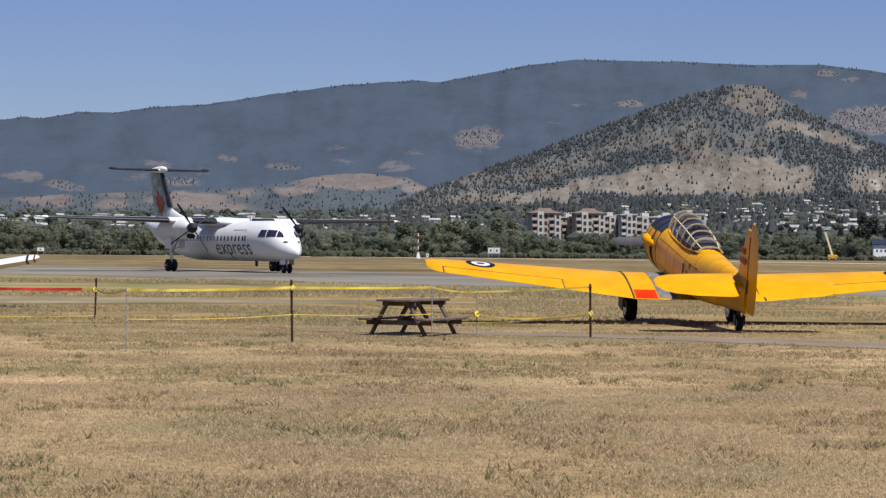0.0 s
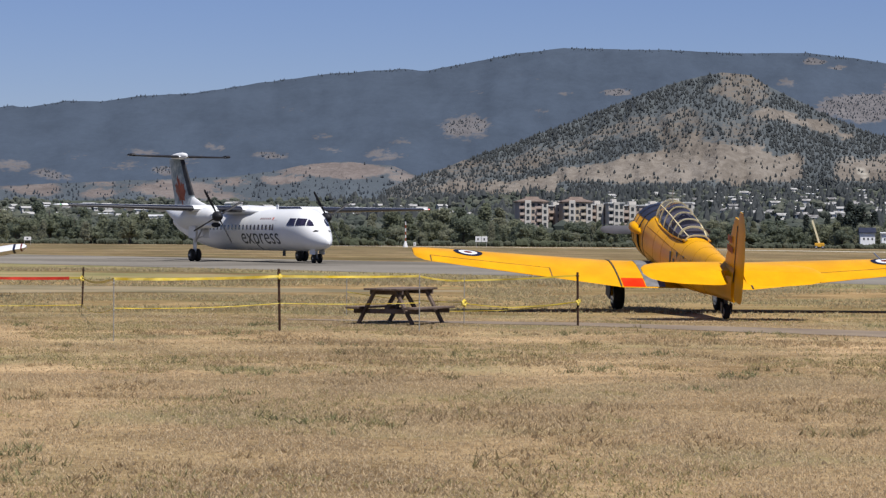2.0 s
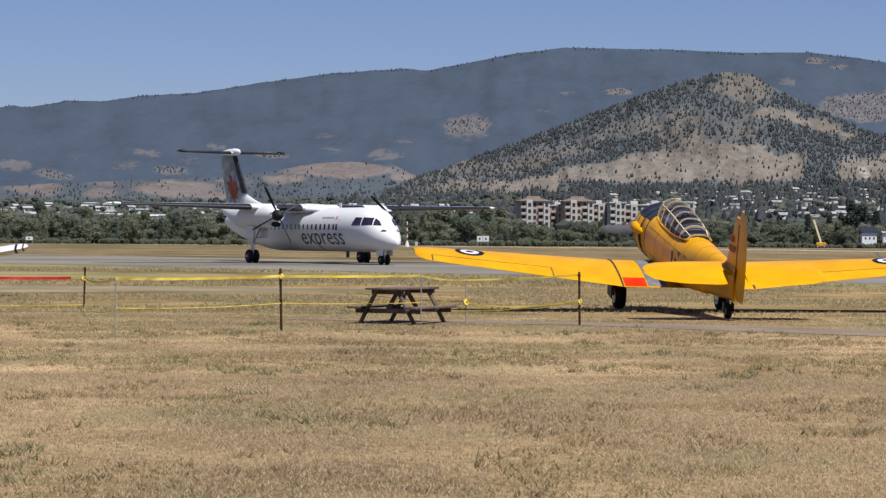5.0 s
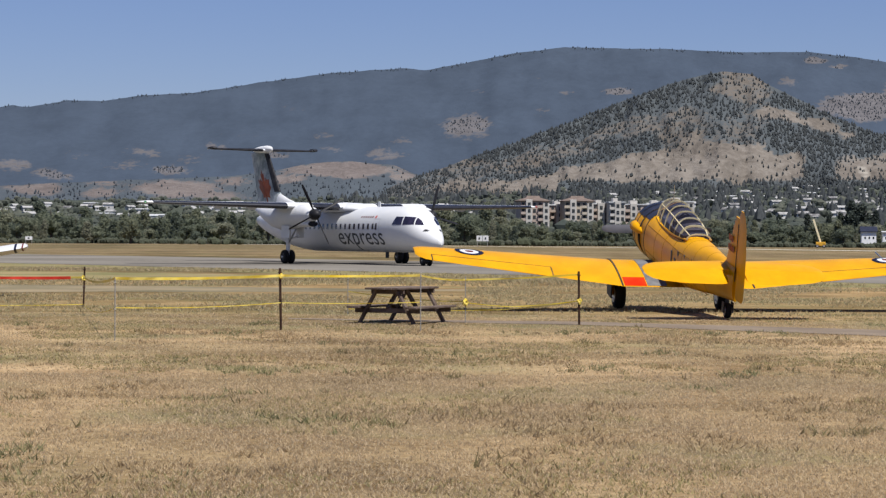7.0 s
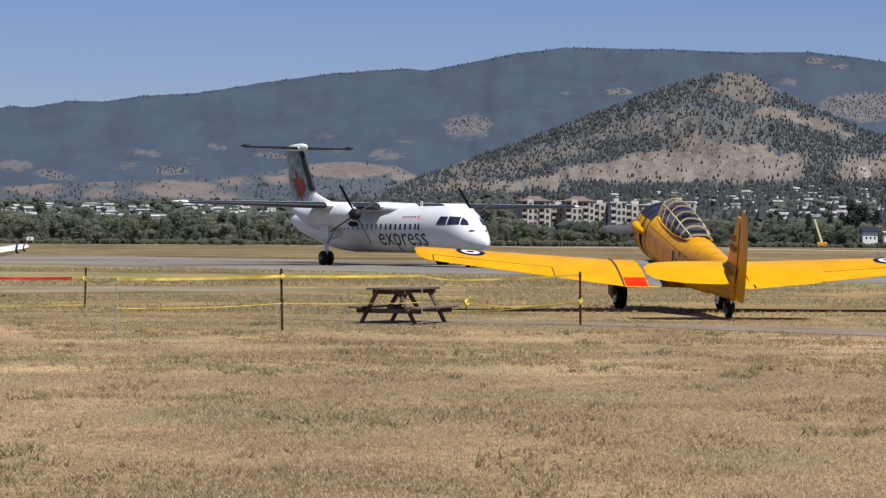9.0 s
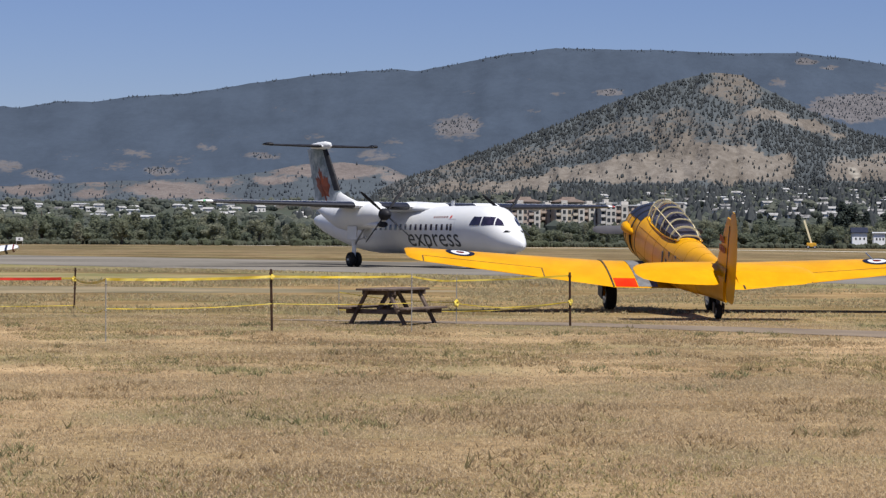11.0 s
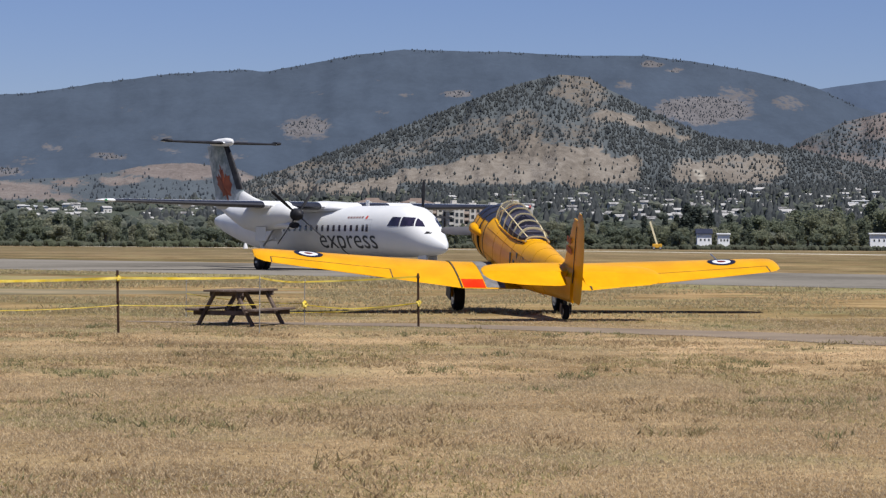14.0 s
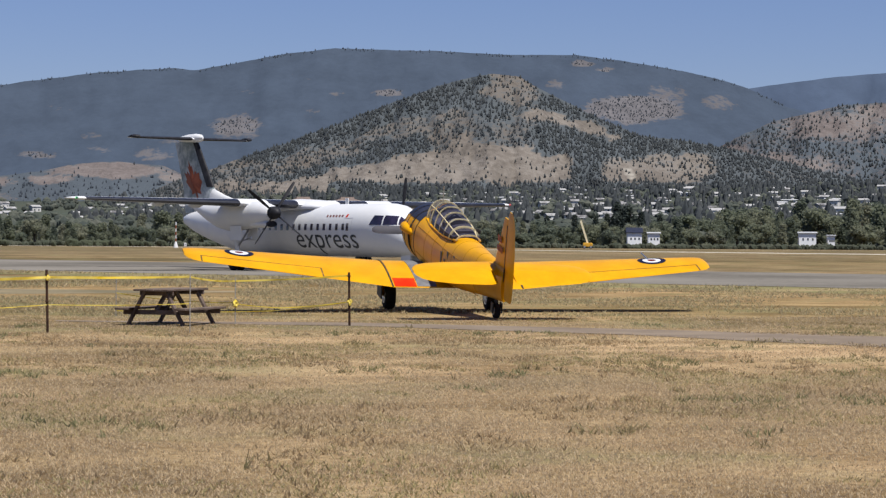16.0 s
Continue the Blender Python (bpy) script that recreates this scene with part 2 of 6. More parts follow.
    b.inputs["Roughness"].default_value = 0.95
    b.inputs["Specular IOR Level"].default_value = 0.1
    bp = n.new("ShaderNodeBump")
    bp.inputs["Strength"].default_value, bp.inputs["Distance"].default_value = 0.9, 0.05
    l.new(noise_tex(14.0, 6), bp.inputs["Height"])
    l.new(bp.outputs[0], b.inputs["Normal"])
    return m


M_GROUND = ground_material()


def build_ground():
    ys = [-300, -60, -10, 0] + [i * 4.0 for i in range(1, 40)] + [180, 220, 280, 350, 450, 700, 1200, 2400, 4900]
    bm = bmesh.new()
    rows = []
    for y in ys:
        w = 300 + abs(y) * 0.9
        rows.append([bm.verts.new((-w + 2 * w * i / 60, y, 0)) for i in range(61)])
    for a, b in zip(rows, rows[1:]):
        for i in range(60):
            bm.faces.new((a[i], a[i + 1], b[i + 1], b[i]))
    tagged(part("ground", bm, M_GROUND), "flat airfield ground under sun-bleached dry grass", "ground", kind="structure")


def ribbon(name, pts, material, z, label, category, ragged=0.0, step=2.0):
    """A strip on the ground; pts: (x, y of the near edge, x, y of the far edge)."""
    bm = bmesh.new()
    rows = []
    for p, q in zip(pts, pts[1:]):
        n = max(1, int(math.dist(p[:2], q[:2]) / step))
        for i in range(n + (q is pts[-1])):
            k = i / n
            a, b, c, d = [u + (v - u) * k for u, v in zip(p, q)]
            e = ragged * noise.noise((a * 0.35, b * 0.35, 3)), ragged * noise.noise((c * 0.35, d * 0.35, 9))
            rows.append([bm.verts.new((a + (c - a) * s + 0.3 * (e[0] * (1 - s) + e[1] * s), b + (d - b) * s + e[0] * (1 - s) + e[1] * s, z)) for s in (0, 0.33, 0.67, 1)])
    for a, b in zip(rows, rows[1:]):
        for i in range(3):
            bm.faces.new((a[i], a[i + 1], b[i + 1], b[i]))
    return tagged(part(name, bm, material), label, category, kind="structure")


M_ASPHALT = mat("worn_asphalt", [(0.120, 0.110, 0.096), (0.172, 0.158, 0.138), (0.205, 0.188, 0.164)], 0.06, 0.9, fine=2.0, bump=0.2, spec=0.0, spread=0.2)
M_ASPHALT_OLD = mat("cracked_old_asphalt", [(0.145, 0.125, 0.075), (0.205, 0.17, 0.105), (0.27, 0.212, 0.13)], 0.25, 0.9, fine=3.0, bump=0.3, spec=0.08)
M_TRACK = mat("gravel_track", [(0.165, 0.130, 0.098), (0.225, 0.178, 0.132)], 0.8, 0.95, fine=12.0, bump=0.4, spec=0.08)
M_PALE = mat("pale_gravel", [(0.50, 0.46, 0.38), (0.60, 0.56, 0.48)], 0.3, 0.95, fine=5.0, spec=0.08)
M_TALLGRASS = mat("tall_green_grass", [(0.14, 0.135, 0.055), (0.21, 0.18, 0.08), (0.28, 0.215, 0.11)], 0.25, 0.9, fine=2.5)

build_ground()
ribbon("road_taxiway", [(-150, 268, -128, 292), (-90, 200, -67, 222), (-30, 134.5, -8, 159), (24, 76, 46, 95), (110, -20, 134, 0)], M_ASPHALT, 0.012,
       "worn grey asphalt taxiway across the airfield", "taxiway", 0.35)
ribbon("road_apron", [(-60, 70, -62, 80), (-14, 64.5, -15, 73.5), (-6, 66, -7, 72.5), (2, 69, 2, 70)], M_ASPHALT_OLD, 0.008,
       "cracked old asphalt strip with weeds", "pavement", 1.8)
ribbon("ground_verge", [(-45, 86, -45, 104), (-18, 84, -20, 102), (-9, 86, -10, 97), (-3, 90, -3, 91)], M_TALLGRASS, 0.006,
       "strip of greener grass beside the taxiway", "grass", 0.8)
ribbon("ground_margin", [(-66, 160, -60, 167), (-34, 127, -30, 134.2), (-8, 101, -5, 107.2), (20, 70, 24, 75.6), (60, 28, 64, 36)], M_TALLGRASS, 0.005,
       "uneven greener grass along the taxiway's edge", "grass", 2.2)
ribbon("path", [(-3, 44.8, -3, 45.3), (3, 42.6, 3, 44.3), (7.5, 38.7, 7.9, 41.4), (10.9, 34.2, 12.0, 38.2), (16, 31, 17, 34), (40, 10, 42, 14)], M_TRACK, 0.008,
       "worn gravel track through the dry grass", "path", 0.25)
ribbon("road_perimeter", [(-160, 452, -160, 458), (-40, 425, -40, 430), (30, 372, 31, 379), (62, 308, 65, 317), (88, 262, 92, 272), (160, 180, 166, 190)], M_PALE, 0.012,
       "pale gravel perimeter road beyond the runway", "road", 0.6)


# ---- mountains ----
def terrain(prof, foot, d0, d1, rough, seed, jag=0.4):
    """A slope seen from the airfield: (bearing, v) to a place; v runs from the foot to the crest. Bearings and crest heights in thousandths."""
    az_p, el_p = zip(*prof)
    fz, fe = zip(*foot)

    def place(az, v):
        top = np.interp(az, az_p, el_p) + jag * noise.noise((az * 0.12, seed, 0)) + jag * 0.5 * noise.noise((az * 0.5, seed, 5))
        low = np.interp(az, fz, fe)
        el = (low + (top - low) * v) / 1000
        g = noise.noise((az * 0.035, v * 2.2, seed)) + 0.55 * noise.noise((az * 0.09, v * 5, seed + 4)) + 0.3 * noise.noise((az * 0.24, v * 11, seed + 8))
        d = d0 + (d1 - d0) * v ** 1.1 + rough * g * min(1, v * 5)
        a = az / 1000
        return Vector((d * math.sin(a), d * math.cos(a), EYE[2] + d * math.tan(el)))
    return place


def crest(prof):
    az_p, el_p = zip(*prof)
    return lambda az: float(np.interp(az, az_p, el_p))


def terrain_mesh(name, place, az0, az1, n_az, n_v, material, label, cover, top):
    """cover(bearing, elevation) is the share of woodland on the slope; it is kept on the mesh for the material."""
    bm = bmesh.new()
    lay = bm.verts.layers.float.new("cover")
    rows = []
    for j in range(n_v + 2):
        v = min(1.0, j / n_v)
        row = []
        for i in range(n_az + 1):
            az = az0 + (az1 - az0) * i / n_az
            p = place(az, v)
            if j > n_v:
                p = p * 1.02
                p.z = 0.0
            if j == 0:
                p.z = min(p.z, -2.0)
            q = bm.verts.new(p)
            q[lay] = cover(az, -1 + (top(az) + 1) * v)
            row.append(q)
        rows.append(row)
    for a, b in zip(rows, rows[1:]):
        for i in range(n_az):
            bm.faces.new((a[i], a[i + 1], b[i + 1], b[i]))
    return tagged(part(name, bm, material, smooth=60), label, "mountain", kind="structure")


def slope_material(name, wood, soil, rock, scale, grain=0.8, relief=0.6):
    """Woodland floor where the cover is thick, dry soil with rock outcrops where it is thin, ragged between."""
    m = bpy.data.materials.new(name)
    m.use_nodes = True
    n, l = m.node_tree.nodes, m.node_tree.links
    b = n["Principled BSDF"]
    geo = n.new("ShaderNodeNewGeometry")

    def tex(s, detail, stretch):
        mp = n.new("ShaderNodeMapping")
        mp.inputs["Scale"].default_value = stretch
        l.new(geo.outputs["Position"], mp.inputs["Vector"])
        t = n.new("ShaderNodeTexNoise")
        t.inputs["Scale"].default_value, t.inputs["Detail"].default_value, t.inputs["Roughness"].default_value = s, detail, 0.62
        l.new(mp.outputs[0], t.inputs["Vector"])
        return t.outputs["Fac"]

    def ramp(fac, stops):
        r = n.new("ShaderNodeValToRGB")
        for i, (p, c) in enumerate(stops):
            e = r.color_ramp.elements[i] if i < 2 else r.color_ramp.elements.new(p)
            e.position, e.color = p, (*c, 1)
        l.new(fac, r.inputs[0])
        return r.outputs[0]

    def madd(a, k, c):
        x = n.new("ShaderNodeMath")
        x.operation = "MULTIPLY_ADD"
        l.new(a, x.inputs[0])
        x.inputs[1].default_value = k
        if isinstance(c, float):
            x.inputs[2].default_value = c
        else:
            l.new(c, x.inputs[2])
        return x.outputs[0]

    big, small = tex(scale, 6, (1, 0.5, 1.6)), tex(scale * 9, 6, (1, 0.6, 1.3))
    at = n.new("ShaderNodeAttribute")
    at.attribute_name = "cover"
    mask = madd(small, grain, madd(big, 0.6, madd(at.outputs["Fac"], 1.0, -0.3 - grain / 2)))
    bare = ramp(madd(big, 0.7, madd(small, 0.6, -0.15)), [(0.35, tuple(c * 0.74 for c in soil)), (0.5, soil), (0.62, rock)])
    trees = ramp(madd(big, 0.75, madd(small, 0.35, -0.05)), [(0.36, tuple(c * 0.87 for c in wood)), (0.64, tuple(c * 1.10 for c in wood))])
    scar = n.new("ShaderNodeMath")
    scar.operation, scar.use_clamp = "MULTIPLY_ADD", True
    l.new(at.outputs["Fac"], scar.inputs[0])
    scar.inputs[1].default_value, scar.inputs[2].default_value = -3.0, -0.15
    sc = n.new("ShaderNodeMix")
    sc.data_type = "RGBA"
    sc.inputs[7].default_value = (0.36, 0.335, 0.29, 1)
    l.new(scar.outputs[0], sc.inputs[0])
    l.new(bare, sc.inputs[6])
    bare = sc.outputs[2]
    f = ramp(mask, [(0.40, (0, 0, 0)), (0.60, (1, 1, 1))])
    x = n.new("ShaderNodeMix")
    x.data_type = "RGBA"
    l.new(f, x.inputs[0])
    l.new(bare, x.inputs[6])
    l.new(trees, x.inputs[7])
    l.new(x.outputs[2], b.inputs["Base Color"])
    b.inputs["Roughness"].default_value, b.inputs["Specular IOR Level"].default_value = 0.95, 0.05
    bp = n.new("ShaderNodeBump")
    bp.inputs["Strength"].default_value, bp.inputs["Distance"].default_value = relief, 5.0
    l.new(small, bp.inputs["Height"])
    l.new(bp.outputs[0], b.inputs["Normal"])
    return m


# Haze of distance is mixed into the ridge and hill colours, bluest farthest off.
M_RIDGE = slope_material("far_haze_blue_forest", (0.050, 0.066, 0.092), (0.118, 0.113, 0.118), (0.150, 0.140, 0.140), 0.009, 1.1, 0.15)
M_RIDGE_FAR = slope_material("farthest_haze_blue_forest", (0.066, 0.090, 0.135), (0.09, 0.11, 0.15), (0.11, 0.13, 0.16), 0.006, 0.8, 0.15)
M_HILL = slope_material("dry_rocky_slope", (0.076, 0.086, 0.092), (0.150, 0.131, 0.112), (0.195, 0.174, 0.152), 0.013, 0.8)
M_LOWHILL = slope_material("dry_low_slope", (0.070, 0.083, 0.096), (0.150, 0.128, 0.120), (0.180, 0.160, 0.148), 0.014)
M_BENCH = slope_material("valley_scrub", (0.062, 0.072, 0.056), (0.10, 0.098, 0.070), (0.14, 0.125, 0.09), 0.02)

PROF_FAR = [(150, 50), (226, 63.7), (244, 68), (264, 70.7), (284, 73.1), (306, 74.7), (420, 78)]
PROF_MAIN = [(-330, 50), (-200, 55.8), (-190, 57.4), (-183, 56.6), (-165, 60), (-150, 59.8), (-133, 62.6), (-110, 64), (-80, 69), (-49, 73.5), (-16, 76.1), (-4.4, 75.3),
             (15, 79), (35, 83), (58, 85.9), (79, 85.4), (104, 85), (137, 83.4), (167, 83.4), (190, 80.5), (214, 76.5), (231, 72.6), (244, 68.6), (262, 60), (300, 50), (420, 42)]
PROF_HILL = [(-60, 10), (-28, 19), (-16, 24.3), (9.5, 33.4), (35, 42.6), (60, 51.7), (86, 62.2), (112, 71.3), (129, 74.9), (142, 73.7), (152, 67.6), (163, 62.5), (178, 54.8), (196, 47.2),
             (214, 45.2), (239, 40.8), (264, 34.5), (306, 24.4), (400, 8)]
PROF_RIGHT = [(180, 20), (215, 34), (226, 38.3), (239, 45.9), (257, 53.5), (272, 57.2), (287, 60.7), (306, 61.6), (420, 66)]
PROF_LOW = [(-330, 18), (-220, 20), (-170, 23), (-140, 24.5), (-117, 25.5), (-90, 27), (-72, 29.5), (-62, 31.8), (-54, 33.1), (-39, 34.0), (-18, 32.0), (-8, 28), (10, 19), (40, 10)]
PROF_BENCH = [(-330, 14), (-150, 15.5), (-60, 16), (0, 18), (60, 21), (130, 22.5), (200, 23), (270, 24.5), (400, 27)]
p_far = terrain(PROF_FAR, [(150, -1), (420, -1)], 4500, 4840, 30, 11, 0.2)
p_main = terrain(PROF_MAIN, [(-330, -1), (420, -1)], 3500, 4620, 32, 3, 0.35)
p_hill = terrain(PROF_HILL, [(-60, -1), (400, -1)], 2450, 3050, 60, 31, 0.6)
p_right = terrain(PROF_RIGHT, [(180, -1), (420, -1)], 2900, 3450, 60, 41, 0.8)
p_low = terrain(PROF_LOW, [(-330, -1), (40, -1)], 2650, 3300, 50, 51, 0.5)
p_bench = terrain(PROF_BENCH, [(-330, -3.2), (400, -3.2)], 640, 2420, 20, 61, 0.3)


def wander(az, el, seed, a=5.0, e=1.6):
    """Breaks straight borders of the woods."""
    return az + a * noise.noise((az * 0.06, el * 0.16, seed)) + 0.5 * a * noise.noise((az * 0.2, el * 0.4, seed)), el + e * noise.noise((az * 0.07, el * 0.2, seed + 5)) + 0.6 * e * noise.noise((az * 0.25, el * 0.5, seed + 9))


def clearings(base, spots, seed):
    """Woodland of one thickness, thinned in oval clearings: (bearing, elevation, half width, half height, cover)."""
    def cover(az, el):
        a, e = wander(az, el, seed)
        c = base
        for ca, ce, ra, re, k in spots:
            r = math.hypot((a - ca) / ra, (e - ce) / re)
            c = min(c, k + (base - k) * min(1.0, max(0.0, (r - 0.5) / 0.8)))
        return c
    return cover


def hill_woods(az, el):
    """Woods along the crest, the gullies and the foot; thin pines on a slanting bench; bare slopes below."""
    a, e = wander(az, el, 77.0, 10.0, 3.0)
    span = lambda x, xs, ys: float(np.interp(x, xs, ys))
    bench = span(a, (-20, 12, 39, 79, 102, 118), (20, 30, 34, 47, 53, 56))
    gully = span(a, (30, 50, 79, 102, 119), (26, 30.5, 38.5, 44.5, 53))
    if a < 119:
        if e > bench + 5:
            c = 0.95
        elif e > bench - 5:
            c = 0.50
        elif abs(e - gully) < span(a, (30, 50, 79, 102, 119), (0.5, 1.5, 3.6, 5.8, 4)):
            c = 0.92
        elif e > gully:
            c = 0.6
        else:
            c = span(e, (24, 31, 40), (0.12, 0.10, 0.22)) if a > 35 else 0.3
        if a > 100 and 41 < e < 50:
            c = min(c, 0.56)
    else:
        strip = span(a, (149, 186), (58, 46))
        if e > 62.5 and a > 124:
            c = 0.46 if a < 152 else 0.85
        elif 146 < a < 190 and abs(e - strip) < 2.0:
            c = 0.08
        elif a < 150:
            c = 0.88 if 57 < e and a < 134 else 0.54 if e > 42 else 0.10
        elif e > 39:
            c = 0.95 if a < 252 else 0.6
        elif a < 166:
            c = 0.18
        elif a < 180:
            c = 0.8
        elif a < 230:
            c = 0.34
        else:
            c = 0.66
    if 26.5 < el < 33 and abs(az - 192 + (el - 30) * 0.7) < 2.4:
        return -0.5
    if e < 25.5 and a > 62:
        c = max(c, 0.85)
    elif e < 20 and a > -10:
        c = max(c, 0.7)
    return c


def hill_cover(az, el):
    """The woods of the hill with frayed borders."""
    return sum(hill_woods(az + x, el + z) for x, z in ((0, 0), (2.6, 0.3), (-2.6, -0.3), (0.6, 1.1), (-0.6, -1.1))) / 5


ridge_cover = clearings(0.97, [(15, 50.5, 14, 7, 0.36), (170, 79.3, 8, 1.3, 0.15), (181, 77.2, 6, 1.2, 0.3), (194, 59, 25, 7, 0.10), (207, 66, 11, 6, 0.5), (60, 66, 4, 2, 0.5), (84, 65.6, 8, 1.6, 0.2), (20, 66, 5, 1.4, 0.55),
                              (-23, 37, 10, 3.5, 0.42), (-85, 45, 15, 2.5, 0.62), (-51, 45, 7, 2, 0.55), (-160, 36, 10, 3, 0.6), (-140, 31, 14, 3, 0.55), (-15, 44, 8, 2, 0.6), (-110, 34, 12, 3, 0.6), (47, 57, 5, 3, 0.6), (160, 70, 6, 2.5, 0.45),
                              (-190, 31, 13, 3, 0.42), (-170, 27, 11, 3, 0.4), (-130, 37, 9, 2.5, 0.45), (-100, 40, 7, 2, 0.45), (-75, 36.5, 11, 2.4, 0.4), (-45, 38.5, 9, 1.8, 0.45), (-120, 29, 14, 2.6, 0.4), (232, 62, 8, 5, 0.5), (-65, 58, 10, 2.5, 0.66), (40, 73, 12, 1.6, 0.66)], 3.0)
low_cover = clearings(0.86, [(-42, 30, 29, 3.6, 0.06), (-70, 25.5, 9, 2, 0.2), (-119, 21, 22, 4, 0.26), (-180, 20.5, 16, 3.6, 0.34), (-150, 23, 10, 2.4, 0.45), (-92, 24.5, 10, 2.6, 0.42), (-15, 27, 8, 3, 0.3), (-100, 18, 16, 3, 0.36), (-150, 18.5, 12, 2.4, 0.4), (-205, 22, 10, 2.5, 0.4)], 13.0)
right_cover = clearings(0.60, [(258, 33, 30, 5, 0.28), (285, 52, 26, 7, 0.34), (310, 58, 20, 3, 0.2), (240, 40, 9, 3, 0.3)], 23.0)
terrain_mesh("mountain_farthest", p_far, 150, 420, 90, 10, M_RIDGE_FAR, "wooded mountain in the distance, haze blue put into its colour", lambda a, e: 0.9, crest(PROF_FAR))
terrain_mesh("mountain_ridge", p_main, -330, 420, 330, 60, M_RIDGE, "long wooded mountain ridge with pale clearings, haze blue put into its colour", ridge_cover, crest(PROF_MAIN))
terrain_mesh("mountain_right", p_right, 180, 420, 130, 34, M_LOWHILL, "rocky hillside with patches of pine, coloured bluish for haze", right_cover, crest(PROF_RIGHT))
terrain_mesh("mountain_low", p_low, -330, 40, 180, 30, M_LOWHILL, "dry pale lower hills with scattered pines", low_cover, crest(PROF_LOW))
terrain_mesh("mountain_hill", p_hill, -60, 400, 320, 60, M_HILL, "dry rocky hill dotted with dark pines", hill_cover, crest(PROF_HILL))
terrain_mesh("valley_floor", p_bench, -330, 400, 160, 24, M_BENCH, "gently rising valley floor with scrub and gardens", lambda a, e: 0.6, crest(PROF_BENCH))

# ---- the airliner ----
HULL = [(11.82, 1.20, 1.36, 0.06), (11.70, 1.11, 1.56, 0.20), (11.5, 1.01, 1.72, 0.35), (11.15, 0.93, 1.99, 0.54), (10.7, 0.87, 2.32, 0.76), (10.2, 0.82, 2.72, 0.95),
        (9.7, 0.79, 3.12, 1.10), (9.2, 0.77, 3.36, 1.21), (8.6, 0.75, 3.44, 1.31), (7.8, 0.75, 3.45, 1.345), (2.0, 0.75, 3.45, 1.345), (-3.6, 0.75, 3.45, 1.345), (-5.0, 0.84, 3.45, 1.33),
        (-6.5, 1.02, 3.44, 1.24), (-8.0, 1.30, 3.40, 1.08), (-9.4, 1.60, 3.33, 0.90), (-10.8, 1.95, 3.22, 0.68), (-11.7, 2.25, 3.10, 0.46), (-12.25, 2.42, 2.98, 0.30), (-12.48, 2.54, 2.86, 0.15)]


def hull_at(x):
    for a, b in zip(HULL, HULL[1:]):
        if b[0] <= x <= a[0]:
            k = (x - a[0]) / (b[0] - a[0])
            return [u + (v - u) * k for u, v in zip(a[1:], b[1:])]
    return list(HULL[-1][1:])


def hull_side(x, z, out=0.012, p=2.15):
    """The starboard skin at a station and height."""
    zb, zt, hw = hull_at(x)
    k = min(1.0, abs((z - (zb + zt) / 2) / ((zt - zb) / 2)))
    return Vector((x, -(hw * (1 - k ** p) ** (1 / p)) - out, z))


def skin_patch(bm, corners, out=0.012, nu=5, nv=4, side=1):
    """A panel that follows the skin; corners as (x, z): lower left, lower right, upper right, upper left."""
    g = []
    for j in range(nv + 1):
        row = []
        for i in range(nu + 1):
            u, v = i / nu, j / nv
            w = ((1 - u) * (1 - v), u * (1 - v), u * v, (1 - u) * v)
            p = hull_side(sum(k * c[0] for k, c in zip(w, corners)), sum(k * c[1] for k, c in zip(w, corners)), out)
            row.append(bm.verts.new((p.x, p.y * side, p.z)))
        g.append(row)
    for a, b in zip(g, g[1:]):
        for i in range(nu):
            bm.faces.new((a[i], a[i + 1], b[i + 1], b[i]))
    return bm


def lettering(word, x0, x1, z0, z1):
    """The outline of a word as a flat mesh, fitted between x0 and x1 and z0 and z1 and laid on the skin."""
    cu = bpy.data.curves.new("word", "FONT")
    cu.body, cu.resolution_u = word, 3
    ob = bpy.data.objects.new("word", cu)
    scene.collection.objects.link(ob)
    me = bpy.data.meshes.new_from_object(ob.evaluated_get(bpy.context.evaluated_depsgraph_get()))
    bpy.data.objects.remove(ob)
    bm = bmesh.new()
    bm.from_mesh(me)
    xs, ys = [v.co.x for v in bm.verts], [v.co.y for v in bm.verts]
    a, b, c, d = min(xs), max(xs), min(ys), max(ys)
    for v in bm.verts:
        v.co = Vector((x0 + (v.co.x - a) / (b - a) * (x1 - x0), 0, z0 + (v.co.y - c) / (d - c) * (z1 - z0)))
    for i in range(1, 8):
        geom = bm.verts[:] + bm.edges[:] + bm.faces[:]
        bmesh.ops.bisect_plane(bm, geom=geom, plane_co=(0, 0, z0 + (z1 - z0) * i / 8), plane_no=(0, 0, 1))
    for v in bm.verts:
        v.co = hull_side(v.co.x, v.co.z, 0.014)
    return bm


DASH_WING = [(0, 1.75, 2.75, 3.42, 0.16), (3.94, 1.75, 2.75, 3.44, 0.16), (13.2, 0.75, 1.35, 3.60, 0.13), (13.55, 0.55, 1.0, 3.61, 0.11), (13.72, 0.2, 0.5, 3.62, 0.09)]
DASH_FIN = [(3.1, -8.25, 4.25, 0.11), (4.46, -9.22, 3.52, 0.105), (7.2, -11.15, 2.62, 0.09)]
DASH_STAB = [(0, -11.05, 1.75, 7.30, 0.10), (3.45, -11.53, 1.15, 7.33, 0.09), (3.80, -11.66, 0.85, 7.34, 0.08)]


def flip(secs):
    return [(-s[0], *s[1:]) for s in secs]


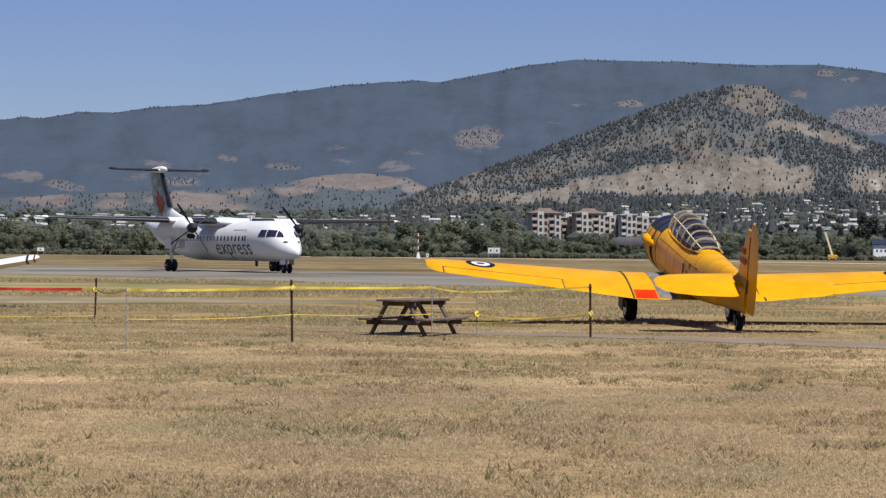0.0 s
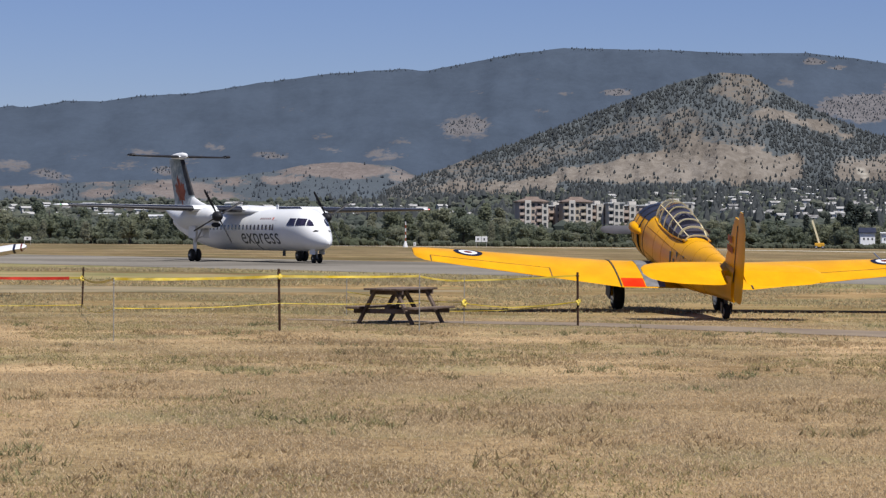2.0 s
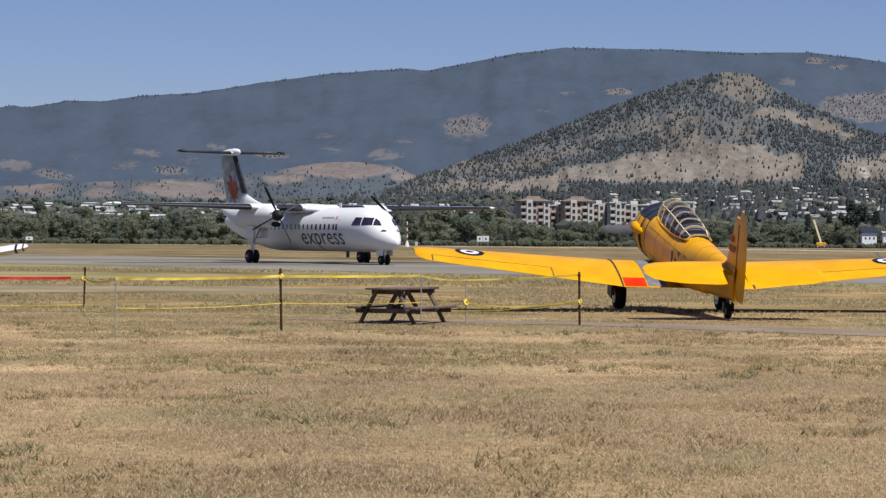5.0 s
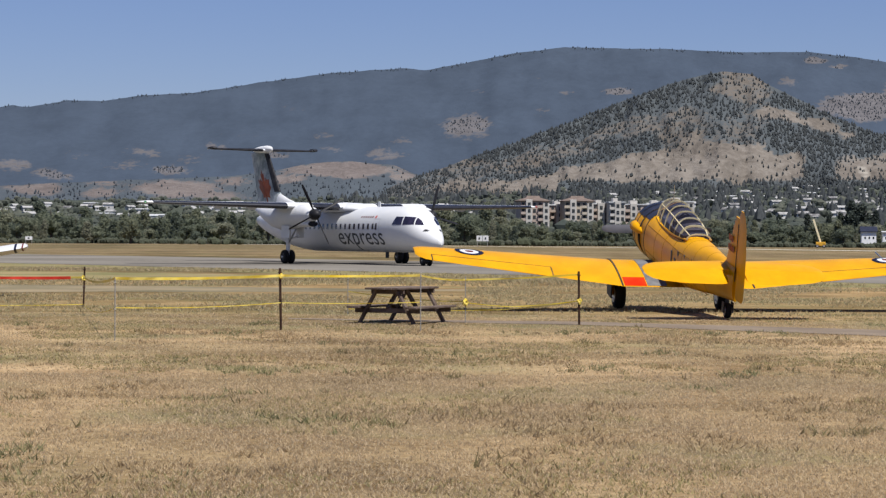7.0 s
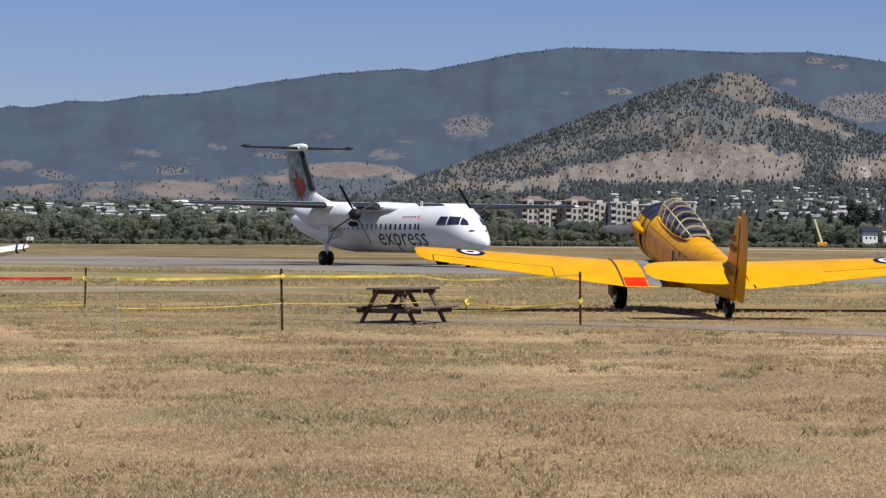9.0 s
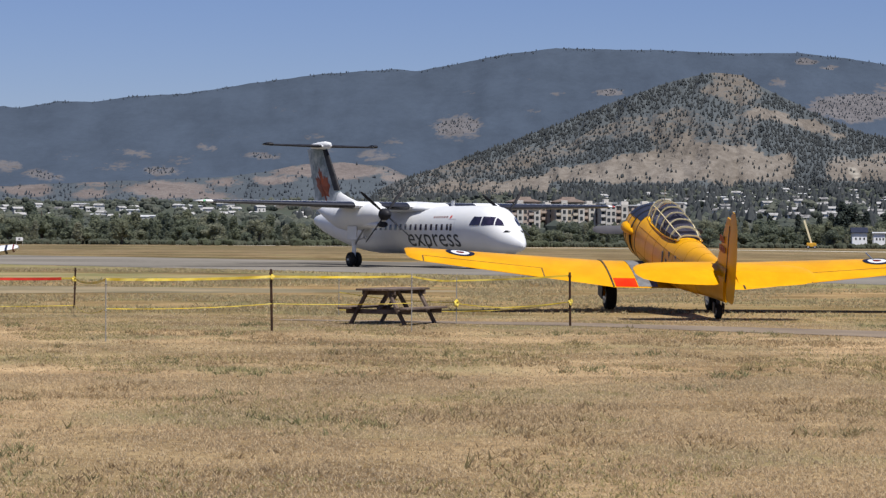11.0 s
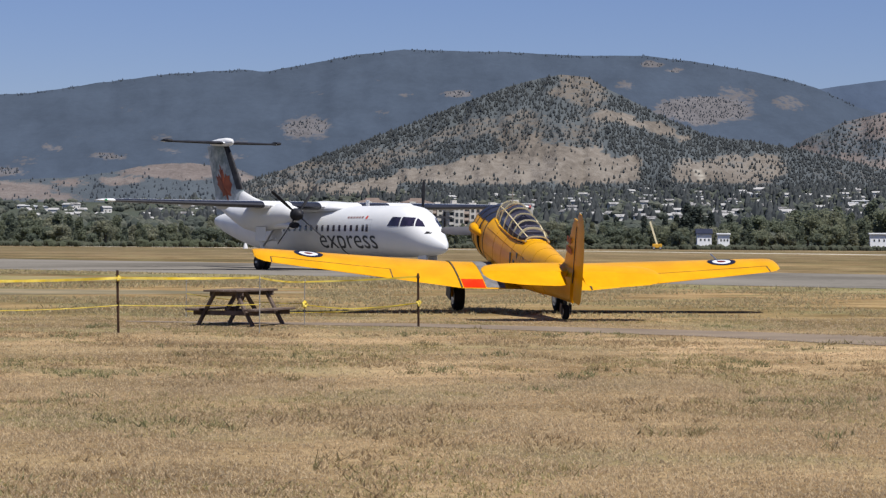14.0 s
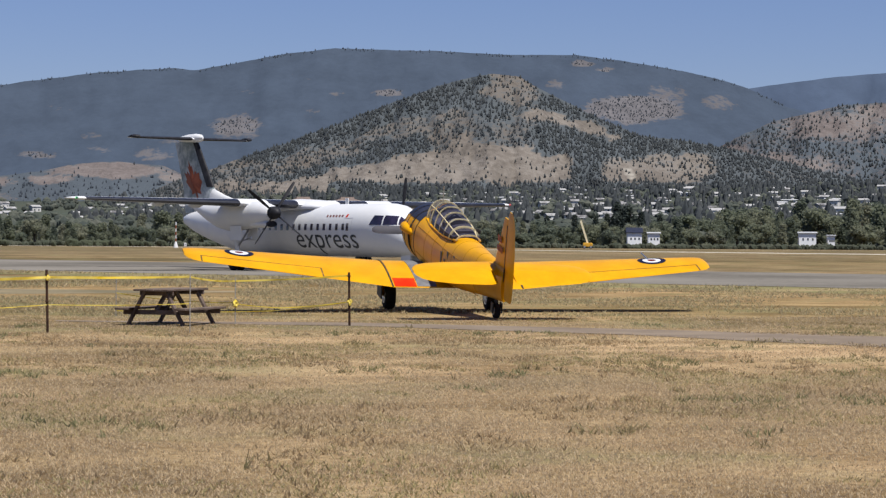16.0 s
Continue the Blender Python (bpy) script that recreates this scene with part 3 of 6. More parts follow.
def wheel(name, parent, at, r, w, rim_mat):
    """A tyre with its rim, turning about the y axis through its own centre."""
    bm = bmesh.new()
    lathe(bm, [(-w / 2, r * 0.6), (-w / 2, r * 0.86), (-w * 0.36, r * 0.97), (-w * 0.12, r), (w * 0.12, r), (w * 0.36, r * 0.97), (w / 2, r * 0.86), (w / 2, r * 0.6)], 28, "y")
    ob = part(name, bm, M_TYRE, parent, smooth=40)
    ob.matrix_basis = Matrix.Translation(at)
    bm = bmesh.new()
    lathe(bm, [(-w / 2 - 0.004, r * 0.2), (-w / 2 - 0.01, r * 0.56), (-w / 2 + 0.03, r * 0.62), (w / 2 - 0.03, r * 0.62), (w / 2 + 0.01, r * 0.56), (w / 2 + 0.004, r * 0.2)], 20, "y")
    for i in range(6):
        a = i * math.pi / 3
        box(bm, (-0.012 * 3, -w / 2 - 0.02, -0.02), (0.036, w / 2 + 0.02, 0.02), Matrix.Translation((r * 0.4 * math.cos(a), 0, r * 0.4 * math.sin(a))))
    part("rim", bm, rim_mat, ob, smooth=40)
    return ob


def leaf_outline():
    """Half of a pointed leaf, from its tip down to its stalk."""
    half = [(0, 1.0), (0.10, 0.78), (0.22, 0.84), (0.17, 0.50), (0.40, 0.68), (0.46, 0.56), (0.72, 0.60), (0.64, 0.40), (0.78, 0.30), (0.42, 0.02), (0.46, -0.12), (0.08, -0.06), (0.06, -0.5)]
    return half + [(-x, y) for x, y in reversed(half[1:])]


def airliner(m):
    top = thing("airliner", m, "white twin-propeller airliner with grey lettering, taxiing on the asphalt", "aeroplane")
    bm = bmesh.new()
    rings = []
    for x, zb, zt, hw in HULL:
        zc, hh = (zb + zt) / 2, (zt - zb) / 2
        ring = []
        for i in range(40):
            a = 2 * math.pi * i / 40
            c, s = math.cos(a), math.sin(a)
            e = 2 / 2.15
            ring.append((x, hw * abs(c) ** e * (1 if c > 0 else -1), zc + hh * abs(s) ** e * (1 if s > 0 else -1)))
        rings.append(ring)
    loft(bm, rings)
    body = part("fuselage", bm, M_WHITE, top, "glossy white fuselage", smooth=45)
    # wing box fairing on the back
    bm = bmesh.new()
    loft(bm, [[(x, w * c, 3.30 + h * max(s, -0.4)) for c, s in [(math.cos(2 * math.pi * i / 20), math.sin(2 * math.pi * i / 20)) for i in range(20)]]
              for x, w, h in ((3.1, 0.5, 0.12), (2.5, 1.0, 0.28), (1.6, 1.15, 0.40), (0, 1.15, 0.46), (-1.2, 1.1, 0.42), (-2.6, 0.9, 0.3), (-4.0, 0.4, 0.16))])
    part("wing_fairing", bm, M_WHITE, top, smooth=50)
    # wings, flaps and boots
    for sgn in (1, -1):
        secs = DASH_WING if sgn > 0 else flip(DASH_WING)
        bm = loft(bmesh.new(), wing_rings(secs))
        w = part("wing", bm, M_WHITE, top, smooth=40)
        for y0, y1 in ((1.3, 3.1), (4.75, 13.0)):
            ss = [between(DASH_WING, y) for y in (y0, (y0 + y1) / 2, y1)]
            ss = ss if sgn > 0 else flip(ss)
            part("deicing_boot", loft(bmesh.new(), wing_rings(ss, x1=0.16, grow=0.006)), M_BOOT_WING, w, "black rubber leading edge boot", smooth=40)
        for nm, y0, y1, c0 in (("flap", 4.9, 9.4, 0.76), ("aileron", 9.6, 13.0, 0.74)):
            ss = [between(DASH_WING, y) for y in (y0, y1)]
            ss = ss if sgn > 0 else flip(ss)
            part(nm, loft(bmesh.new(), wing_rings(ss, x0=c0, x1=0.999, grow=0.004)), M_BELLY, w, smooth=40)
        for y in (6.2, 8.4):
            _, xl, c, z, _ = between(DASH_WING, y)
            bm = loft(bmesh.new(), [[(xl - c * a, sgn * y + 0.10 * u * r, z - 0.10 + 0.16 * v * r) for u, v in ((1, 0), (0, 1), (-1, 0), (0, -1))] for a, r in ((0.45, 0.2), (0.65, 1), (0.95, 0.9), (1.18, 0.1))])
            part("flap_track", bm, M_BELLY, w, smooth=40)
        lamp = bmesh.new()
        lathe(lamp, [(-0.1, 0.02), (-0.05, 0.07), (0.08, 0.05), (0.12, 0.01)], 8)
        lp = part("navigation_lamp", lamp, glass("lamp_glass", (0.3, 0.9, 0.4) if sgn < 0 else (0.9, 0.2, 0.2), 0.1), w)
        lp.location = (0.62, sgn * 13.45, 3.62)
        # nacelle
        bm = loft(bmesh.new(), [[(x, sgn * 3.94 + hw * math.cos(2 * math.pi * i / 24), zc + hh * math.sin(2 * math.pi * i / 24)) for i in range(24)] for x, zc, hw, hh in
                                ((3.48, 2.96, 0.34, 0.34), (3.36, 2.95, 0.42, 0.43), (2.9, 2.94, 0.50, 0.54), (2.0, 2.92, 0.56, 0.64), (0.8, 2.83, 0.60, 0.74), (-0.6, 2.78, 0.60, 0.76),
                                 (-1.8, 2.86, 0.54, 0.66), (-2.8, 3.02, 0.42, 0.48), (-3.9, 3.25, 0.26, 0.26), (-4.8, 3.40, 0.06, 0.07))])
        nac = part("nacelle", bm, M_WHITE, top, "white engine nacelle", smooth=45)
        bm = loft(bmesh.new(), [[(x, sgn * 3.94 + hw * math.cos(2 * math.pi * i / 16), zc + hh * math.sin(2 * math.pi * i / 16)) for i in range(16)] for x, zc, hw, hh in
                                ((3.38, 2.40, 0.30, 0.15), (3.26, 2.40, 0.34, 0.19), (2.5, 2.42, 0.36, 0.22), (1.2, 2.40, 0.3, 0.2))])
        part("chin_intake", bm, M_WHITE, nac, smooth=45)
        bm = loft(bmesh.new(), [[(x, sgn * 3.94 + hw * math.cos(2 * math.pi * i / 16), 2.40 + hh * math.sin(2 * math.pi * i / 16)) for i in range(16)] for x, hw, hh in ((3.39, 0.33, 0.17), (3.41, 0.28, 0.135), (3.34, 0.26, 0.12))])
        part("intake_lip", bm, M_BOOT, nac, "black intake lip", smooth=45)
        # propeller
        hub = bmesh.new()
        lathe(hub, [(-0.22, 0.33), (0.0, 0.33), (0.18, 0.28), (0.34, 0.17), (0.42, 0.05)], 20)
        prop = part("propeller", hub, M_BOOT, top, "black spinner with four black blades", smooth=50)
        prop.matrix_basis = Matrix.Translation((3.70, sgn * 3.94, 2.96))
        for k in range(4):
            a = k * math.pi / 2
            blade = loft(bmesh.new(), [[(c * math.sin(tw) * u + th * math.cos(tw) * v, c * math.cos(tw) * u - th * math.sin(tw) * v, r) for u, v in ((-0.5, 0), (-0.2, 0.5), (0.25, 0.5), (0.5, 0), (0.25, -0.5), (-0.2, -0.5))]
                                        for r, c, th, tw in ((0.25, 0.10, 0.09, 1.0), (0.5, 0.14, 0.07, 0.95), (0.9, 0.18, 0.05, 0.9), (1.4, 0.18, 0.035, 0.8), (1.8, 0.15, 0.025, 0.7), (1.96, 0.09, 0.02, 0.65))])
            bmesh.ops.rotate(blade, cent=(0, 0, 0), matrix=Matrix.Rotation(a, 3, "X"), verts=blade.verts)
            bl = part("blade", blade, M_BOOT, prop, smooth=50)
        PROPS.append((prop, (3.70, sgn * 3.94, 2.96)))
        # main gear
        bm = bmesh.new()
        rod(bm, (0.1, sgn * 3.94, 2.3), (0.0, sgn * 3.94, 0.42), 0.16, 0.11, 12)
        rod(bm, (0.0, sgn * 3.94 - 0.42, 0.42), (0.0, sgn * 3.94 + 0.42, 0.42), 0.06, n=10)
        rod(bm, (0.0, sgn * 3.94, 0.95), (-0.55, sgn * 3.94, 2.3), 0.06, n=8)
        leg = part("main_gear_leg", bm, M_WHITE, top, "white landing gear leg", smooth=40)
        bm = bmesh.new()
        rod(bm, (0.05, sgn * 3.94, 1.2), (1.35, sgn * 3.94, 2.3), 0.05, n=8)
        rod(bm, (0.4, sgn * 3.94 + 0.12, 1.55), (1.2, sgn * 3.94 + 0.12, 1.7), 0.035, n=8)
        part("drag_strut", bm, M_METAL, leg, smooth=40)
        bm = bmesh.new()
        box(bm, (0.15, sgn * 3.94 - 0.52, 1.55), (1.25, sgn * 3.94 - 0.49, 2.3), bevel=0.01)
        box(bm, (0.15, sgn * 3.94 + 0.49, 1.55), (1.25, sgn * 3.94 + 0.52, 2.3), bevel=0.01)
        part("gear_door", bm, M_WHITE, leg)
        for dy in (-0.2, 0.2):
            at = (0, sgn * 3.94 + dy, 0.42)
            WHEELS.append((wheel("wheel", top, at, 0.42, 0.27, M_DARKMETAL), at, 0.42))
    # nose gear
    bm = bmesh.new()
    rod(bm, (10.06, 0, 1.0), (10.06, 0, 0.31), 0.07, 0.06, 10)
    rod(bm, (10.06, -0.3, 0.31), (10.06, 0.3, 0.31), 0.04, n=8)
    rod(bm, (10.06, 0, 0.55), (9.5, 0, 0.95), 0.04, n=8)
    part("nose_gear_leg", bm, M_METAL, top, smooth=40)
    bm = bmesh.new()
    box(bm, (9.7, -0.34, 0.55), (10.5, -0.32, 0.95), bevel=0.006)
    box(bm, (9.7, 0.32, 0.55), (10.5, 0.34, 0.95), bevel=0.006)
    part("nose_gear_door", bm, M_WHITE, top)
    for dy in (-0.2, 0.2):
        WHEELS.append((wheel("wheel", top, (10.06, dy, 0.31), 0.31, 0.17, M_DARKMETAL), (10.06, dy, 0.31), 0.31))
    # tail
    fin = part("fin", loft(bmesh.new(), fin_rings(DASH_FIN, x1=0.66)), M_FROST, top, "tail fin with frosted pattern and red leaf", smooth=40)
    part("rudder", loft(bmesh.new(), fin_rings(DASH_FIN, x0=0.665, x1=0.999)), M_FROST, top, smooth=40)
    part("deicing_boot", loft(bmesh.new(), fin_rings([(4.55, -9.283, 3.49, 0.105), (7.1, -11.08, 2.65, 0.09)], x1=0.14, grow=0.008)), M_BOOT, fin, "black rubber leading edge boot", smooth=40)
    part("fin_root", loft(bmesh.new(), [[(x, w * math.cos(2 * math.pi * i / 16), z + h * math.sin(2 * math.pi * i / 16)) for i in range(16)] for x, w, z, h in
                                        ((-5.2, 0.05, 3.42, 0.06), (-6.5, 0.12, 3.45, 0.28), (-8.0, 0.2, 3.45, 0.62), (-9.0, 0.24, 3.45, 0.92), (-9.35, 0.22, 3.45, 1.06), (-9.75, 0.2, 3.4, 1.0))]), M_WHITE, top, smooth=60)
    for sgn in (1, -1):
        secs = DASH_STAB if sgn > 0 else flip(DASH_STAB)
        st = part("tailplane", loft(bmesh.new(), wing_rings(secs, x1=0.62)), M_WHITE, top, smooth=40)
        part("elevator", loft(bmesh.new(), wing_rings(secs, x0=0.63, x1=0.999)), M_BELLY, top, smooth=40)
        ss = [between(DASH_STAB, y) for y in (0.35, 2.0, 3.48)]
        part("deicing_boot", loft(bmesh.new(), wing_rings(ss if sgn > 0 else flip(ss), x1=0.35, grow=0.008)), M_BOOT, st, "black rubber leading edge boot", smooth=40)
        ss = [(3.50, -11.42, 1.05, 7.36, 0.20), (3.78, -11.46, 0.98, 7.38, 0.20), (3.88, -11.6, 0.7, 7.38, 0.16)]
        part("elevator_horn", loft(bmesh.new(), wing_rings(ss if sgn > 0 else flip(ss))), M_BOOT, st, "dark balance horn", smooth=40)
    bm = bmesh.new()
    lathe(bm, [(-13.5, 0.03), (-13.1, 0.15), (-12.2, 0.24), (-11.3, 0.26), (-10.8, 0.20), (-10.55, 0.06)], 16)
    bmesh.ops.translate(bm, vec=(0, 0, 7.36), verts=bm.verts)
    part("bullet_fairing", bm, M_WHITE, top, smooth=50)
    for sgn in (1, -1):
        bm = bmesh.new()
        c = bm.verts.new((-11.25, sgn * 0.2, 4.75))
        pts = []
        for u, v in leaf_outline():
            x, z = -11.2 + u * 1.30 + (v - 0.2) * -1.0, 4.35 + v * 1.75
            _, xl, ch, tr = between(DASH_FIN, z)
            a = min(max((xl - x) / ch, 0.02), 0.98)
            th = 5 * tr * (0.2969 * math.sqrt(a) - 0.126 * a - 0.3516 * a * a + 0.2843 * a ** 3 - 0.1036 * a ** 4)
            pts.append(bm.verts.new((x, sgn * (th * ch + 0.012), z)))
        c.co.y = sgn * (0.012 + 0.0 + max(abs(p.co.y) for p in pts))
        for p, q in zip(pts, pts[1:] + pts[:1]):
            bm.faces.new((c, p, q))
        part("leaf_emblem", bm, M_LEAF_RED, fin, "brick-red pointed leaf emblem")
    # windows and doors
    for side in (1, -1):
        for i in range(-9, 9):
            x = 1.32 + 0.585 * i
            bm = skin_patch(bmesh.new(), [(x - 0.115, 2.10), (x + 0.115, 2.10), (x + 0.115, 2.43), (x - 0.115, 2.43)], 0.008, 2, 3, side)
            part("cabin_window", bm, M_CABINGLASS, body)
        bm = skin_patch(bmesh.new(), [(6.28, 2.07), (6.5, 2.07), (6.5, 2.45), (6.28, 2.45)], 0.012, 2, 3, side)
        part("cabin_window", bm, M_CABINGLASS, body)
        bm = bmesh.new()
        for a, b, c, d in ((5.98, 6.02, 1.0, 2.72), (6.72, 6.76, 1.0, 2.72), (5.98, 6.76, 2.70, 2.74), (5.98, 6.76, 0.98, 1.02)):
            skin_patch(bm, [(a, c), (b, c), (b, d), (a, d)], 0.006, 1, 8, side)
        part("service_door", bm, M_BELLY, body, "grey outline of the service door")
        for cs in ([(8.30, 2.36), (9.22, 2.36), (9.22, 2.82), (8.58, 2.84)], [(9.30, 2.36), (10.10, 2.37), (9.92, 2.80), (9.30, 2.84)], [(10.16, 2.36), (10.55, 2.34), (10.26, 2.60), (9.98, 2.78)]):
            part("cockpit_window", skin_patch(bmesh.new(), cs, 0.012, 8, 5, side), M_CABINGLASS, body, "dark cockpit window")
        part("pitot_patch", skin_patch(bmesh.new(), [(10.75, 1.98), (11.0, 1.98), (10.98, 2.08), (10.78, 2.10)], 0.012, 2, 2, side), M_BOOT, body)
    part("lettering", lettering("express", 1.55, 7.2, 0.86, 1.88), M_GREYTEXT, body, "charcoal lettering along the fuselage")
    for i in range(6):
        bm = skin_patch(bmesh.new(), [(4.28 + i * 0.28, 2.77), (4.41 + i * 0.28, 2.77), (4.41 + i * 0.28, 2.88), (4.28 + i * 0.28, 2.88)], 0.010, 1, 2)
        part("marking_bar", bm, M_DARKRED, body, "small dark red marking bar")
    bm = skin_patch(bmesh.new(), [(6.05, 2.74), (6.22, 2.75), (6.26, 2.91), (6.10, 2.90)], 0.010, 2, 2)
    part("small_emblem", bm, M_RED, body, "small red emblem")
    part("blade_antenna", box(bmesh.new(), (5.2, -0.03, 0.40), (5.55, 0.03, 0.78), bevel=0.01), M_GREYTEXT, body)
    part("blade_antenna", box(bmesh.new(), (4.2, -0.02, 3.44), (4.5, 0.02, 3.75), bevel=0.01), M_WHITE, body)
    return top


PROPS, WHEELS = [], []
PSI = radians(29.74)
HEAD = Vector((math.sin(PSI), -math.cos(PSI), 0))
PARK = Vector((5.117, 116.93, 0.012))


def dash_pose(s):
    p = PARK + HEAD * s
    return pose(p.x, p.y, 0.012, 0, 0, -90 + math.degrees(PSI))


dash = airliner(dash_pose(-41.4))


# ---- the yellow trainer ----
T6_WING = [(0, 0.45, 2.45, 0.98, 0.15), (1.5, 0.45, 2.45, 0.98, 0.15), (5.80, -0.385, 1.34, 1.43, 0.12), (6.04, -0.43, 1.22, 1.455, 0.11), (6.18, -0.48, 0.99, 1.47, 0.10), (6.24, -0.54, 0.66, 1.475, 0.08)]
T6_STAB = [(0.05, -5.30, 1.42, 2.27, 0.10), (1.15, -5.45, 1.26, 2.29, 0.10), (1.58, -5.55, 1.08, 2.30, 0.09), (1.79, -5.66, 0.84, 2.30, 0.08), (1.88, -5.80, 0.55, 2.30, 0.07), (1.92, -5.92, 0.30, 2.30, 0.06)]
T6_HULL = [(1.0, 0.96, 2.24, 0.62), (0.5, 0.93, 2.26, 0.61), (-0.3, 0.92, 2.24, 0.59), (-1.5, 0.98, 2.22, 0.55), (-2.6, 1.09, 2.26, 0.48), (-3.6, 1.24, 2.30, 0.38), (-4.6, 1.41, 2.33, 0.27), (-5.6, 1.56, 2.38, 0.17), (-6.38, 1.66, 2.38, 0.08)]


def roundel(parent, secs, x, y):
    """Red, white and blue rings lying on the wing's upper skin."""
    for r0, r1, m, dz, nm in ((0.22, 0.34, M_BLUE, 0.008, "roundel_ring"), (0.10, 0.22, M_WHITE, 0.008, "roundel_ring"), (0.0, 0.10, M_DARKRED, 0.008, "roundel_centre")):
        bm = bmesh.new()
        rings = []
        for r in (r0, (r0 + r1) / 2, r1):
            rings.append([bm.verts.new((x + r * math.cos(2 * math.pi * i / 28), y + r * math.sin(2 * math.pi * i / 28), wing_top(secs, x + r * math.cos(2 * math.pi * i / 28), y + r * math.sin(2 * math.pi * i / 28)) + dz)) for i in range(28)])
        for a, b in zip(rings, rings[1:]):
            for i in range(28):
                j = (i + 1) % 28
                bm.faces.new((a[i], a[j], b[j], b[i]))
        bmesh.ops.remove_doubles(bm, verts=bm.verts, dist=1e-5)
        part(nm, bm, m, parent)


def top_patch(secs, x0, x1, y0, y1, dz, nu=6, nv=6, skew=0.0):
    """A panel lying on the upper skin of a wing."""
    bm = bmesh.new()
    g = [[bm.verts.new((x0 + (x1 - x0) * i / nu, y0 + (y1 - y0) * j / nv + skew * i / nu, wing_top(secs, x0 + (x1 - x0) * i / nu, y0 + (y1 - y0) * j / nv + skew * i / nu) + dz)) for i in range(nu + 1)] for j in range(nv + 1)]
    for a, b in zip(g, g[1:]):
        for i in range(nu):
            bm.faces.new((a[i], a[i + 1], b[i + 1], b[i]))
    return bm


def trainer(m):
    top = thing("trainer_aeroplane", m, "bright yellow low-wing propeller trainer parked on the dry grass", "aeroplane")
    super_ring = lambda x, zb, zt, hw, n=28, p=2.3: [(x, hw * abs(math.cos(2 * math.pi * i / n)) ** (2 / p) * (1 if math.cos(2 * math.pi * i / n) > 0 else -1),
                                                     (zb + zt) / 2 + (zt - zb) / 2 * abs(math.sin(2 * math.pi * i / n)) ** (2 / p) * (1 if math.sin(2 * math.pi * i / n) > 0 else -1)) for i in range(n)]
    body = part("fuselage", loft(bmesh.new(), [super_ring(*s) for s in T6_HULL]), M_YELLOW, top, "yellow fuselage", smooth=45)
    bm = bmesh.new()
    lathe(bm, [(1.02, 0.60), (1.04, 0.66), (1.3, 0.69), (1.7, 0.67), (1.86, 0.60), (1.90, 0.50), (1.80, 0.47), (1.5, 0.45)], 32)
    bmesh.ops.translate(bm, vec=(0, 0, 1.60), verts=bm.verts)
    cowl = part("engine_cowling", bm, M_YELLOW, top, "round yellow engine cowling", smooth=40)
    bm = bmesh.new()
    lathe(bm, [(1.32, 0.694), (1.36, 0.696), (1.36, 0.68), (1.32, 0.68)], 32)
    lathe(bm, [(0.98, 0.672), (1.02, 0.672), (1.02, 0.64), (0.98, 0.64)], 32)
    bmesh.ops.translate(bm, vec=(0, 0, 1.60), verts=bm.verts)
    part("cowling_band", bm, M_DARKMETAL, cowl, "dark cowling band", smooth=40)
    bm = bmesh.new()
    lathe(bm, [(1.70, 0.672), (1.71, 0.678), (1.80, 0.645), (1.87, 0.606), (1.905, 0.50), (1.895, 0.49), (1.70, 0.66)], 32)
    bmesh.ops.translate(bm, vec=(0, 0, 1.60), verts=bm.verts)
    part("cowling_lip", bm, M_BOOT, cowl, "black lip of the cowling", smooth=40)
    bm = bmesh.new()
    lathe(bm, [(1.45, 0.05), (1.45, 0.44), (1.55, 0.44), (1.6, 0.3), (1.82, 0.22), (1.9, 0.05)], 20)
    bmesh.ops.translate(bm, vec=(0, 0, 1.60), verts=bm.verts)
    part("engine", bm, M_DARKMETAL, cowl, smooth=40)
    bm = loft(bmesh.new(), [super_ring(x, 0.93 - g, 2.26 + g, 0.611 + g) for x, g in ((0.565, 0.002), (0.56, 0.009), (0.525, 0.009), (0.52, 0.002))], caps=False)
    part("firewall_seam", bm, M_DARKMETAL, body, "dark seam round the fuselage", smooth=40)
    for x in (-0.55, -1.35, -2.15, -2.95, -3.75, -4.55):
        zb, zt, hw = [float(np.interp(-x, [-h[0] for h in T6_HULL], [h[k] for h in T6_HULL])) for k in (1, 2, 3)]
        bm = loft(bmesh.new(), [super_ring(x + d, zb - g, zt + g, hw + g) for d, g in ((0.010, 0.0), (0.007, 0.004), (-0.007, 0.004), (-0.010, 0.0))], caps=False)
        part("panel_seam", bm, M_SEAM, body, "darker panel seam", smooth=40)
    for z in (1.35, 1.95):
        for sg in (1, -1):
            rings = []
            for k in range(13):
                x = 0.4 - 0.4 * k
                zb, zt, hw = [float(np.interp(-x, [-h[0] for h in T6_HULL], [h[n] for h in T6_HULL])) for n in (1, 2, 3)]
                u = min(0.95, abs((z - (zb + zt) / 2) / ((zt - zb) / 2)))
                y = sg * hw * (1 - u ** 2.3) ** (1 / 2.3)
                rings.append([(x, y - sg * 0.01, z - 0.006), (x, y + sg * 0.004, z - 0.006), (x, y + sg * 0.004, z + 0.006), (x, y - sg * 0.01, z + 0.006)])
            part("panel_seam", loft(bmesh.new(), rings), M_SEAM, body, "darker panel seam")
    # antiglare top
    bm = bmesh.new()
    for xs in (((1.88, 0.61), (1.7, 0.675), (1.37, 0.698)), ((1.31, 0.698), (1.03, 0.672))):
        loft(bm, [[(x, (r + 0.006) * math.sin(a), 1.60 + (r + 0.006) * math.cos(a)) for a in [radians(-50 + 10 * i) for i in range(11)]] for x, r in xs], caps=False, closed=False)
    g = []
